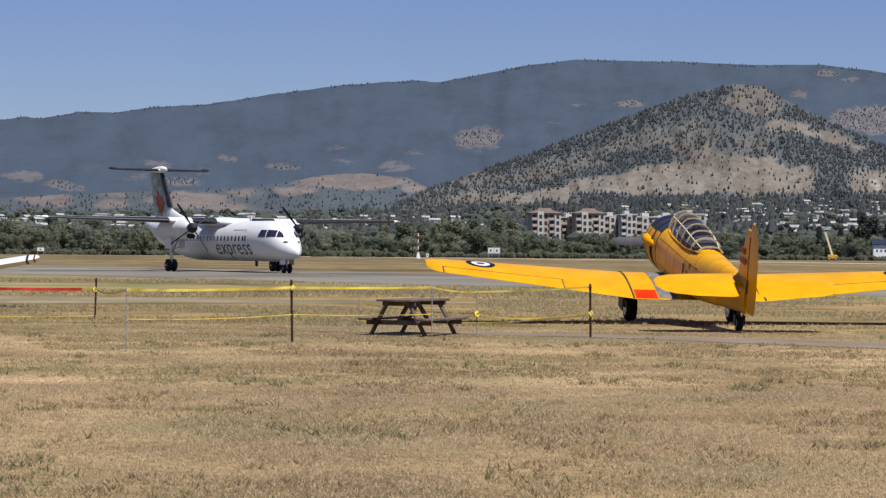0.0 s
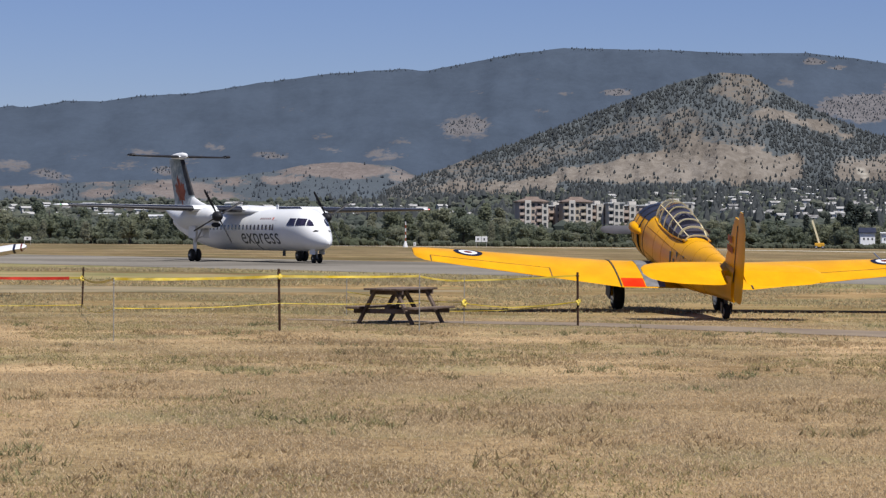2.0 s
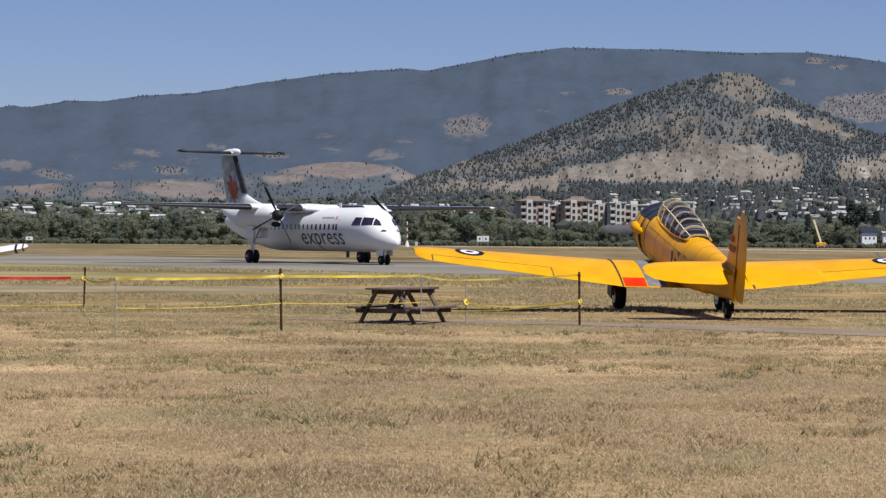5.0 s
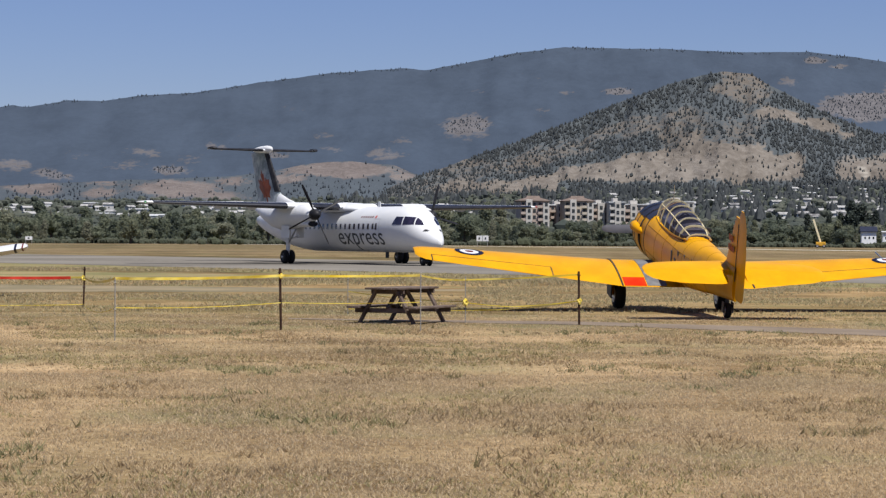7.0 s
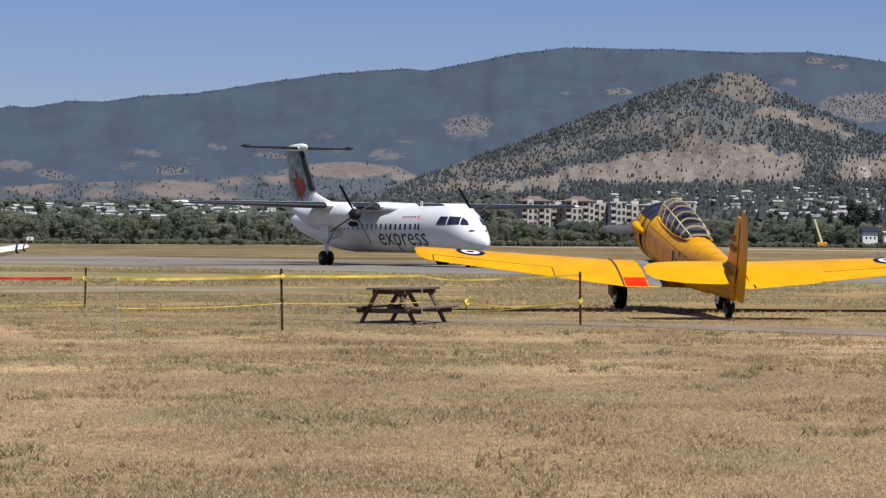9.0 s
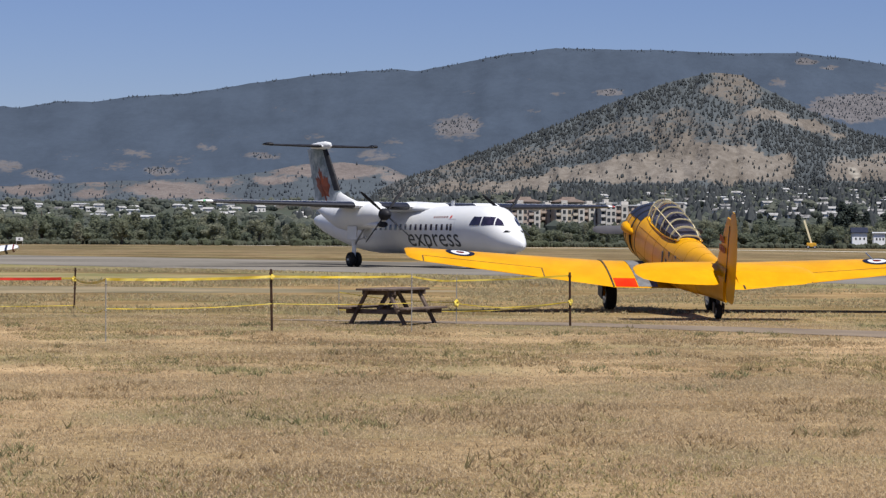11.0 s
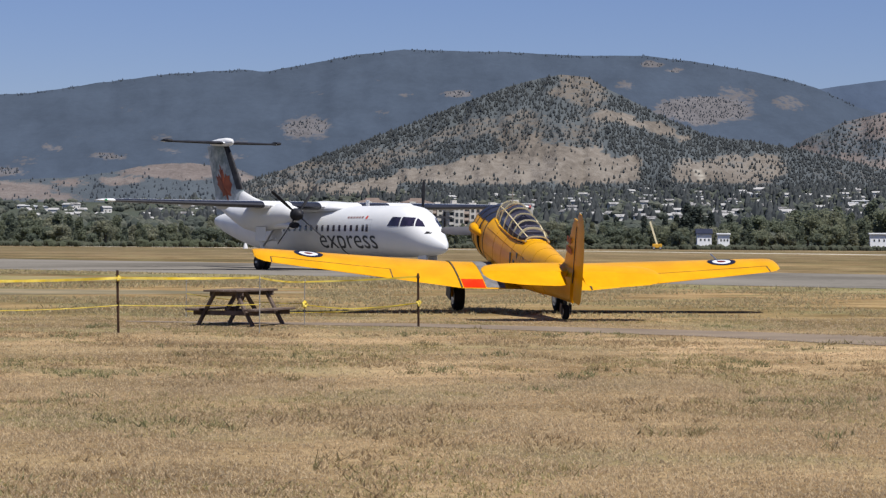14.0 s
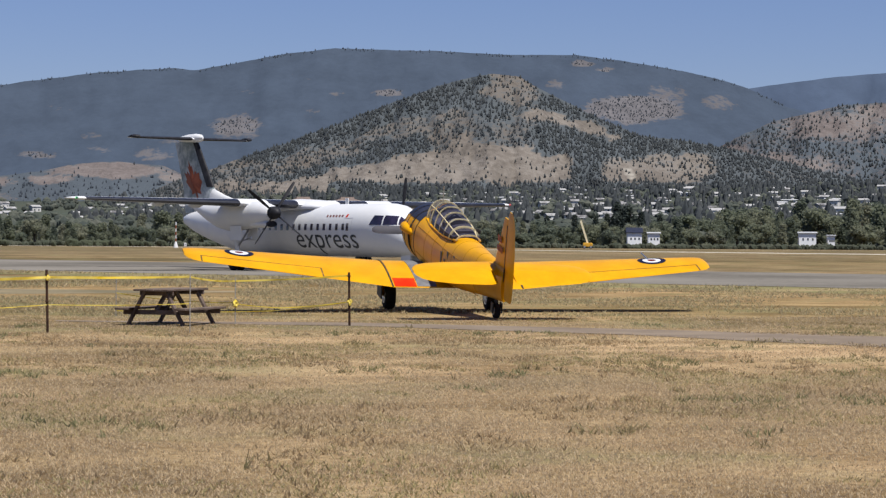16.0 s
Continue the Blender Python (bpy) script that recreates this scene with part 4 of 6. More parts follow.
    for x in (0.97, 0.7, 0.5):
        zb, zt, hw = [np.interp(x, (0.5, 1.0), (a, b)) for a, b in ((0.93, 0.96), (2.26, 2.24), (0.61, 0.62))]
        row = []
        for a in [radians(40 + 10 * i) for i in range(11)]:
            c, s = math.cos(a), math.sin(a)
            e = 2 / 2.3
            row.append((x, (hw + 0.008) * abs(c) ** e * (1 if c > 0 else -1), (zb + zt) / 2 + ((zt - zb) / 2 + 0.008) * abs(s) ** e))
        g.append(row)
    loft(bm, g, caps=False, closed=False)
    part("antiglare_panel", bm, M_ANTIGLARE, body, "dark blue antiglare panel", smooth=50)
    # air scoop on the port side
    bm = loft(bmesh.new(), [[(x, y + r * math.cos(2 * math.pi * i / 14), z + r * math.sin(2 * math.pi * i / 14)) for i in range(14)] for x, y, z, r in
                            ((1.50, 0.66, 1.74, 0.09), (1.42, 0.67, 1.74, 0.13), (1.2, 0.66, 1.73, 0.12), (0.95, 0.62, 1.71, 0.08), (0.75, 0.58, 1.70, 0.03))])
    part("air_scoop", bm, M_YELLOW, cowl, "yellow air scoop", smooth=50)
    bm = bmesh.new()
    rod(bm, (1.1, -0.62, 1.15), (0.3, -0.72, 1.05), 0.07, 0.08, 10)
    part("exhaust_pipe", bm, M_DARKMETAL, cowl, smooth=40)
    # propeller, level
    bm = bmesh.new()
    lathe(bm, [(1.86, 0.05), (1.88, 0.13), (2.06, 0.13), (2.16, 0.06), (2.2, 0.02)], 14)
    bmesh.ops.translate(bm, vec=(0, 0, 1.54), verts=bm.verts)
    prop = part("propeller", bm, M_METAL, top, "two-bladed bare metal propeller", smooth=40)
    for sgn in (1, -1):
        bm = loft(bmesh.new(), [[(2.0 + c * math.sin(tw) * u + th * v, sgn * r, 1.54 + sgn * (c * math.cos(tw) * u)) for u, v in ((-0.5, 0), (-0.2, 0.5), (0.25, 0.5), (0.5, 0), (0.25, -0.5), (-0.2, -0.5))]
                                for r, c, th, tw in ((0.08, 0.10, 0.10, 0.9), (0.3, 0.16, 0.08, 0.75), (0.7, 0.22, 0.05, 0.5), (1.1, 0.21, 0.035, 0.4), (1.3, 0.16, 0.025, 0.35), (1.37, 0.08, 0.015, 0.3))])
        part("blade", bm, M_PROP, prop, "dull grey blade", smooth=50)
    # cockpit and canopy
    def arch(x, w, z0, z1, n=14, off=0.0):
        """Slanting sides under a rounded top."""
        out = []
        for i in range(n + 1):
            c, q = math.cos(math.pi * i / n), math.sin(math.pi * i / n)
            out.append((x, (w + off) * abs(c) ** 0.7 * (1 if c > 0 else -1) * (1 - 0.22 * q), z0 + (z1 - z0 + off) * q ** 0.75))
        return out

    HOOPS = [(0.66, 0.22, 2.20, 2.23), (0.34, 0.35, 2.16, 2.60), (-0.2, 0.38, 2.12, 2.65), (-0.7, 0.38, 2.12, 2.63), (-1.2, 0.37, 2.12, 2.59), (-1.7, 0.36, 2.14, 2.53), (-2.2, 0.33, 2.18, 2.44), (-2.65, 0.27, 2.22, 2.34)]
    bm = loft(bmesh.new(), [arch(*h) for h in HOOPS], caps=False, closed=False)
    pane = part("canopy_glass", bm, M_GLASS, top, "long glazed cockpit canopy", smooth=50)
    pane.visible_shadow = False
    for h in HOOPS[1:]:
        bm = bmesh.new()
        pts = [Vector(p) for p in arch(*h, off=0.008)]
        for a, b in zip(pts, pts[1:]):
            beam(bm, a, b, 0.030, 0.018, (1, 0, 0))
        part("canopy_hoop", bm, M_FRAME, pane, "thin cream canopy frame")
    for k in (3, 11):
        bm = bmesh.new()
        for h, g in zip(HOOPS[1:], HOOPS[2:]):
            beam(bm, arch(*h, off=0.006)[k], arch(*g, off=0.006)[k], 0.022, 0.014)
        part("canopy_rail", bm, M_FRAME, pane)
    bm = bmesh.new()
    for k in range(14):
        beam(bm, Vector(arch(*HOOPS[-2], off=0.012)[k]), Vector(arch(*HOOPS[-2], off=0.012)[k + 1]), 0.05, 0.022, (1, 0, 0))
    part("rear_canopy_arch", bm, M_FRAME, pane, "broad cream frame of the rear canopy")
    for sg in (0, 14):
        bm = bmesh.new()
        for h, g in zip(HOOPS, HOOPS[1:]):
            beam(bm, arch(*h, off=0.006)[sg], arch(*g, off=0.006)[sg], 0.05, 0.03)
        part("canopy_sill", bm, M_YELLOW, pane)
    part("cockpit_well", loft(bmesh.new(), [[(x, w * u, z) for u, z in ((-1, 2.10), (1, 2.10), (1, 2.265 + dz), (-1, 2.265 + dz))] for x, w, dz in ((0.45, 0.30, 0.0), (-0.6, 0.36, 0.0), (-1.8, 0.36, 0.0), (-2.45, 0.32, 0.01))]), M_COCKPIT, top, "dark cockpit interior")
    bm = bmesh.new()
    for x in (-0.5, -1.85):
        box(bm, (x - 0.42, -0.22, 2.0), (x - 0.34, 0.22, 2.38), bevel=0.02)
        box(bm, (x - 0.36, -0.22, 2.0), (x + 0.05, 0.22, 2.1), bevel=0.02)
        box(bm, (x + 0.42, -0.34, 2.1), (x + 0.5, 0.34, 2.42), bevel=0.02)
    rod(bm, (-1.1, -0.3, 2.15), (-1.1, 0.0, 2.52), 0.025)
    rod(bm, (-1.1, 0.3, 2.15), (-1.1, 0.0, 2.52), 0.025)
    part("cockpit_seats", bm, M_COCKPIT, top, "dark seats and panels inside the cockpit")
    # wings
    cen = [T6_WING[0], T6_WING[1]]
    bm = loft(bmesh.new(), wing_rings(flip(cen)[::-1] + cen[1:]))
    part("wing_centre", bm, M_YELLOW, top, smooth=40)
    for sgn in (1, -1):
        secs = T6_WING if sgn > 0 else flip(T6_WING)
        w = part("wing", loft(bmesh.new(), wing_rings(secs[1:])), M_YELLOW, top, "yellow outer wing", smooth=40)
        roundel(w, secs, -0.78, sgn * 4.95)
        ss = [between(T6_WING, y) for y in (3.15, 5.85)]
        ail = part("aileron", loft(bmesh.new(), wing_rings(ss if sgn > 0 else flip(ss), x0=0.74, x1=0.999, grow=0.003)), M_YELLOW, w, smooth=40)
        # dark gaps round the aileron and along the wing joint
        bm = bmesh.new()
        path3 = []
        for y, a in [(3.12, 0.995), (3.12, 0.735), (3.8, 0.735), (4.5, 0.735), (5.2, 0.735), (5.88, 0.735), (5.88, 0.99)]:
            _, xl, c, z, tr = between(T6_WING, y)
            x = xl - a * c
            path3.append(Vector((x, sgn * y, wing_top(secs, x, sgn * y) + 0.004)))
        for a, b in zip(path3, path3[1:]):
            beam(bm, a, b, 0.026, 0.006)
        part("aileron_gap", bm, M_DARKMETAL, w)
        bm = bmesh.new()
        pts = []
        for i in range(13):
            x = 0.40 - 2.38 * i / 12
            pts.append(Vector((x, sgn * 1.53, wing_top(secs, x, sgn * 1.53) + 0.006)))
        for a, b in zip(pts, pts[1:]):
            beam(bm, a, b, 0.035, 0.02)
        part("wing_joint_strip", bm, M_DARKMETAL, w)
    part("walkway", top_patch(T6_WING, 0.1, -1.95, 0.50, 0.95, 0.008, skew=-0.0), M_WALKGREY, top, "grey non-slip wing walkway")
    part("walkway_edge", top_patch(T6_WING, -1.52, -1.97, 0.97, 1.48, 0.008), M_ORANGERED, top, "orange-red step warning panel")
    # tail
    for sgn in (1, -1):
        secs = T6_STAB if sgn > 0 else flip(T6_STAB)
        bm = loft(bmesh.new(), wing_rings(secs, x1=0.56))
        bmesh.ops.rotate(bm, cent=(-5.45, 0, 2.30), matrix=Matrix.Rotation(radians(-6), 3, "Y"), verts=bm.verts)
        st = part("tailplane", bm, M_YELLOW, top, smooth=40)
        ev = []
        for y, k in ((0.20, 0.80), (0.25, 0.90), (0.34, 0.97), (0.48, 1.0)):
            yy, xl, c, z, tr = between(T6_STAB, y)
            ev.append((yy, xl - 0.565 * c * (1 - k), c * k, z, tr))
        ev += T6_STAB[1:]
        bm = loft(bmesh.new(), wing_rings(ev if sgn > 0 else flip(ev), x0=0.565, x1=0.999))
        bmesh.ops.rotate(bm, cent=(-6.2, 0, 2.30), matrix=Matrix.Rotation(radians(-5), 3, "Y"), verts=bm.verts)
        bmesh.ops.rotate(bm, cent=(-5.45, 0, 2.30), matrix=Matrix.Rotation(radians(-6), 3, "Y"), verts=bm.verts)
        part("elevator", bm, M_YELLOW, st, "drooping yellow elevator", smooth=40)
    fin = [(2.20, -5.35, 1.05, 0.10), (2.7, -5.62, 0.80, 0.10), (3.3, -5.95, 0.47, 0.10), (3.42, -6.05, 0.37, 0.09)]
    fo = part("fin", loft(bmesh.new(), fin_rings(fin, x1=0.999)), M_YELLOW, top, smooth=40)
    rud = [(1.74, -6.42, 0.46, 0.11), (1.77, -6.41, 0.56, 0.12), (1.84, -6.40, 0.64, 0.13), (2.2, -6.40, 0.68, 0.13), (2.8, -6.40, 0.66, 0.11), (3.3, -6.38, 0.58, 0.10), (3.5, -6.36, 0.46, 0.10), (3.6, -6.42, 0.26, 0.08)]
    ru = part("rudder", loft(bmesh.new(), fin_rings(rud)), M_YELLOW, top, "tall yellow rudder", smooth=40)
    bm = bmesh.new()
    for sgn in (1, -1):
        beam(bm, (-6.40, sgn * 0.045, 2.1), (-6.38, sgn * 0.03, 3.3), 0.012, 0.035, (1, 0, 0))
    part("rudder_hinge_gap", bm, M_DARKMETAL, ru)
    bm = bmesh.new()
    for z, n in ((2.86, 3), (2.66, 4)):
        for i in range(n):
            box(bm, (-5.80 - 0.13 * i, 0.052, z), (-5.71 - 0.13 * i, 0.058, z + 0.13))
    part("fin_marking", bm, M_LEAF_RED, fo, "faded red marking bars on the fin")
    bm = bmesh.new()
    for i, (h0, h1, wide) in enumerate(((0.0, 0.30, 0.10), (0.05, 0.16, 0.19), (0.14, 0.34, 0.12), (0.0, 0.12, 0.17), (0.10, 0.30, 0.14), (0.0, 0.26, 0.08), (0.16, 0.28, 0.2))):
        x = -2.15 - 0.22 * i
        box(bm, (x - wide, 0.50 - 0.026 * i, 1.58 + h0 + 0.02 * i), (x, 0.515 - 0.026 * i, 1.58 + h1 + 0.02 * i))
    part("side_marking", bm, M_GREYTEXT, body, "dark code marking bars on the fuselage side")
    # landing gear
    for sgn in (1, -1):
        bm = bmesh.new()
        rod(bm, (0.05, sgn * 1.38, 0.98), (0.0, sgn * 1.36, 0.36), 0.07, 0.055, 10)
        rod(bm, (0.0, sgn * 1.40, 0.36), (0.0, sgn * 1.22, 0.36), 0.04, n=8)
        rod(bm, (-0.5, sgn * 1.36, 0.95), (0.0, sgn * 1.36, 0.52), 0.035, n=8)
        leg = part("main_gear_leg", bm, M_YELLOW, top, smooth=40)
        bm = bmesh.new()
        box(bm, (-0.28, sgn * 1.47 - 0.012, 0.3), (0.28, sgn * 1.47 + 0.012, 0.98), bevel=0.008)
        part("gear_door", bm, M_DARKMETAL, leg)
        wheel("wheel", top, (0, sgn * 1.24, 0.355), 0.355, 0.24, M_METAL)
    bm = bmesh.new()
    rod(bm, (-5.62, 0, 1.85), (-5.75, 0, 1.40), 0.05, 0.04, 8)
    box(bm, (-5.87, -0.11, 1.30), (-5.68, -0.08, 1.52), bevel=0.006)
    box(bm, (-5.87, 0.08, 1.30), (-5.68, 0.11, 1.52), bevel=0.006)
    part("tail_wheel_fork", bm, M_DARKMETAL, top)
    wheel("tail_wheel", top, (-5.78, 0, 1.335), 0.165, 0.12, M_METAL)
    bm = bmesh.new()
    rod(bm, (-0.75, -4.9, 1.45), (-0.05, -4.9, 1.50), 0.018, n=6)
    part("pitot_tube", bm, M_METAL, top)
    bm = bmesh.new()
    rod(bm, (0.3, 0.0, 2.2), (0.28, 0.0, 2.95), 0.012, n=6)
    part("aerial_mast", bm, M_METAL, top)
    return top


trainer(pose(5.59, 52.45, 0.0, 0.9, -11.35, 90 + 5.6))


# ---- picnic table ----
def picnic_table(m):
    top = thing("picnic_table", m, "weathered dark wooden picnic table with attached benches on the grass", "table")
    for i in range(5):
        bm = box(bmesh.new(), (-0.87, -0.37 + 0.149 * i, 0.70), (0.87, -0.37 + 0.149 * i + 0.138, 0.742), bevel=0.006)
        part("top_plank", bm, M_WOOD, top)
    for s in (1, -1):
        for i in range(2):
            y = s * (0.50 + 0.14 * i)
            part("bench_plank", box(bmesh.new(), (-0.87, min(y, y + s * 0.128), 0.315), (0.87, max(y, y + s * 0.128), 0.357), bevel=0.006), M_WOOD, top)
    for x in (-0.64, 0.64):
        for s in (1, -1):
            bm = beam(bmesh.new(), (x, s * 0.60, 0.0), (x, s * 0.22, 0.70), 0.045, 0.10, (1, 0, 0))
            part("leg", bm, M_WOOD, top)
        part("bench_bearer", box(bmesh.new(), (x + 0.025, -0.72, 0.22), (x + 0.068, 0.72, 0.315), bevel=0.004), M_WOOD, top)
        part("top_bearer", box(bmesh.new(), (x + 0.025, -0.36, 0.61), (x + 0.068, 0.36, 0.70), bevel=0.004), M_WOOD, top)
        bm = beam(bmesh.new(), (x * 0.95, 0.0, 0.30), (x * 0.25, 0.0, 0.69), 0.045, 0.085)
        part("brace", bm, M_WOOD, top)
    return top


picnic_table(pose(-0.64, 43.4, 0.0, 0, 0, 63) @ Matrix.Diagonal((1, 1, 0.95, 1)))


# ---- barrier of posts and tape ----
def barrier_post(x, y, h, material, r, label, lean=0.0):
    top = thing("barrier_post", pose(x, y, 0, 0, lean, 0), label, "post", "posts of the tape barrier")
    bm = bmesh.new()
    for a in range(3):
        q = a * 2.094
        beam(bm, (0, 0, -0.1), (0, 0, h), r * 0.5, r * 2.0, (math.cos(q), math.sin(q), 0))
    part("stake", bm, material, top)
    for z in (h * 0.5, h * 0.93):
        part("tie_lug", box(bmesh.new(), (-r * 1.5, -r * 1.5, z - 0.012), (r * 1.5, r * 1.5, z + 0.012), bevel=0.004), material, top)
    return top


dark, thin = "rusty steel stake holding yellow tape", "thin grey stake holding yellow tape"
POSTS = dict(a=(-2.75, 39.5), b=(2.81, 42.76), c=(-0.25, 39.6), d=(0.61, 43.6), e=(-8.2, 51.5), f=(-5.13, 35.4), g=(-1.86, 47.3), h=(-13.5, 51.8))
barrier_post(*POSTS["a"], 1.12, M_POST, 0.022, dark, -1.2)
barrier_post(*POSTS["b"], 1.04, M_POST, 0.022, dark, -0.8)
barrier_post(*POSTS["c"], 1.05, M_POSTGREY, 0.010, thin)
barrier_post(*POSTS["d"], 0.92, M_POSTGREY, 0.010, thin)
barrier_post(*POSTS["e"], 0.95, M_POST, 0.020, dark, 1.5)
barrier_post(*POSTS["f"], 1.00, M_POSTGREY, 0.009, thin)
barrier_post(*POSTS["g"], 0.85, M_POSTGREY, 0.009, thin)
barrier_post(*POSTS["h"], 0.95, M_POST, 0.020, dark)


def tape(points, material, label, sag=0.03, w=0.05, seed=0, name="barrier_tape"):
    """A plastic tape strung from point to point, sagging and twisting a little, with a real thickness."""
    bm = bmesh.new()
    rings = []
    for (p, q) in zip(points, points[1:]):
        p, q = Vector(p), Vector(q)
        n = max(6, int((q - p).length / 0.12))
        side = (q - p).cross(Vector((0, 0, 1))).normalized()
        for i in range(n + (q == Vector(points[-1]))):
            k = i / n
            c = p.lerp(q, k) - Vector((0, 0, sag * 4 * k * (1 - k) * (q - p).length / 4))
            tw = 0.4 * noise.noise((c.x * 0.9, c.y * 0.9, seed)) + 0.3 * noise.noise((c.x * 3, c.y * 3, seed))
            u = (Vector((0, 0, 1)) * math.cos(tw) + side * math.sin(tw)) * (w / 2) * (1 - 0.35 * abs(noise.noise((c.x * 1.6, c.y, seed + 3))))
            t = side * 0.0015
            rings.append([c - u - t, c - u + t, c + u + t, c + u - t])
    loft(bm, rings)
    return tagged(part(name, bm, material), label, "tape", "tapes of the barrier")


P = lambda k, z: (*POSTS[k], z)
yl = "yellow plastic barrier tape strung between the stakes"
tape([(-8.5, 51.5, 0.70), P("e", 0.70), P("f", 1.0), P("a", 0.985), P("c", 1.0)], M_TAPE, yl, 0.02, 0.048, 1)
tape([P("c", 1.0), P("d", 0.85), P("b", 0.98)], M_TAPE, yl, 0.03, 0.035, 2)
tape([(-12.5, 51.6, 0.06), P("e", 0.07), P("f", 0.53), P("a", 0.50), P("c", 0.52)], M_TAPE, yl, 0.03, 0.016, 3)
tape([P("d", 0.40), (1.5, 43.3, 0.33), P("b", 0.47)], M_TAPE, yl, 0.05, 0.022, 4)
tape([P("g", 0.52), P("d", 0.42)], M_TAPE, yl, 0.05, 0.018, 5)
tape([P("b", 0.47), (1.4, 45.5, 0.20), P("g", 0.14)], M_TAPE, yl, 0.03, 0.018, 6)
tape([P("h", 0.72), (-11, 51.6, 0.69), (-8.5, 51.5, 0.69)], M_TAPE_RED, "red plastic barrier tape tied to the yellow one", 0.02, 0.07, 7)
for k, z, s in (("d", 0.40, 0.05), ("b", 0.47, 0.04), ("e", 0.68, 0.045), ("a", 0.98, 0.035)):
    bm = bmesh.new()
    vs, fs = [], []
    bmesh.ops.create_icosphere(bm, subdivisions=2, radius=s)
    for v in bm.verts:
        v.co *= 1 + 0.9 * noise.noise(v.co * 30 + Vector((z * 9, 0, 0)))
        v.co.z *= 1.4
    ob = tagged(part("tape_knot", bm, M_TAPE), "crumpled knot of yellow tape on a stake", "tape", "tape knots")
    ob.location = (POSTS[k][0], POSTS[k][1] - 0.02, z)


# ---- the white light aeroplane whose wing tip shows ----
def light_plane(m):
    top = thing("light_aeroplane", m, "white low-wing light aeroplane with dark tip stripe", "aeroplane")
    secs = [(0, 0.6, 1.6, 0.66, 0.18), (1.0, 0.6, 1.6, 0.66, 0.18), (4.6, 0.45, 1.4, 1.27, 0.19), (4.9, 0.35, 1.2, 1.33, 0.17), (5.0, 0.1, 0.6, 1.36, 0.14)]
    for s in (1, -1):
        ss = secs if s > 0 else flip(secs)
        w = part("wing", loft(bmesh.new(), wing_rings(ss)), M_WHITE, top, smooth=40)
        st = [between(secs, y) for y in (4.66, 4.72)]
        part("tip_stripe", loft(bmesh.new(), wing_rings(st if s > 0 else flip(st), grow=0.005)), M_BLUE, w, "dark stripe round the wing")
        st = [between(secs, y) for y in (4.86, 4.9)]
        part("tip_stripe", loft(bmesh.new(), wing_rings(st if s > 0 else flip(st), grow=0.005)), M_DARKRED, w, "dark red stripe round the wing")
        bm = rod(bmesh.new(), (0, s * 1.5, 0.62), (0, s * 1.5, 0.2), 0.05)
        part("gear_leg", bm, M_WHITE, top)
        wheel("wheel", top, (0, s * 1.5, 0.2), 0.2, 0.14, M_METAL)
    part("fuselage", loft(bmesh.new(), [[(x, w * math.cos(2 * math.pi * i / 16), z + h * math.sin(2 * math.pi * i / 16)) for i in range(16)] for x, w, z, h in
                                        ((2.3, 0.1, 0.95, 0.1), (2.1, 0.45, 0.95, 0.42), (1.0, 0.55, 1.0, 0.5), (0, 0.58, 1.15, 0.68), (-1.2, 0.5, 1.15, 0.62), (-2.5, 0.3, 1.1, 0.35), (-4.5, 0.08, 1.15, 0.14))]), M_WHITE, top, smooth=50)
    part("fin", loft(bmesh.new(), fin_rings([(1.1, -3.4, 1.2, 0.1), (2.2, -4.0, 0.7, 0.1)])), M_WHITE, top, smooth=40)
    part("tailplane", loft(bmesh.new(), wing_rings([(-1.6, -4.0, 0.7, 1.2, 0.1), (0, -3.8, 0.9, 1.2, 0.1), (1.6, -4.0, 0.7, 1.2, 0.1)])), M_WHITE, top, smooth=40)
    part("nose_leg", rod(bmesh.new(), (1.6, 0, 0.7), (1.6, 0, 0.18), 0.04), M_METAL, top)
    wheel("wheel", top, (1.6, 0, 0.18), 0.18, 0.12, M_METAL)
    return top


light_plane(pose(-16.15, 60.0, 0.0, 0, 0, 98))


# ---- small things on the far side of the field ----
def bearing(az, d):
    return d * math.sin(az / 1000), d * math.cos(az / 1000)


def marker_mast():
    x, y = bearing(-12.8, 372)
    top = thing("marker_mast", pose(x, y, 0), "tall red and white marker mast on white base", "mast")
    for i in range(6):
        part("mast_band", rod(bmesh.new(), (0, 0, 1.0 + 0.55 * i), (0, 0, 1.55 + 0.55 * i), 0.10, n=10), M_WHITE if i % 2 else M_LEAF_RED, top, smooth=40)
    part("base_cone", lathe(bmesh.new(), [(0, 0.42), (0.1, 0.42), (1.0, 0.14), (1.05, 0.05)], 12, "z"), M_WHITE, top, "white conical base", smooth=40)


def field_sign(az, d, w, h, z, panels):
    x, y = bearing(az, d)
    top = thing("airfield_sign", pose(x, y, 0, 0, 0, -az * 0.0573), "white airfield sign board with dark bars on legs", "sign", "airfield signs")
    for i in range(panels):
        x0 = -w / 2 + i * w / panels
        b = part("board", box(bmesh.new(), (x0 + 0.03, -0.08, z), (x0 + w / panels - 0.03, 0.08, z + h), bevel=0.02), M_WHITE, top)
        part("marking_bar", box(bmesh.new(), (x0 + w / panels * 0.35, -0.092, z + h * 0.3), (x0 + w / panels * 0.6, -0.082, z + h * 0.7)), M_GREYTEXT, b, "dark bar")
    for s in (-0.4, 0.4):
        part("leg", rod(bmesh.new(), (s * w, 0, 0), (s * w, 0, z), 0.04), M_POSTGREY, top)


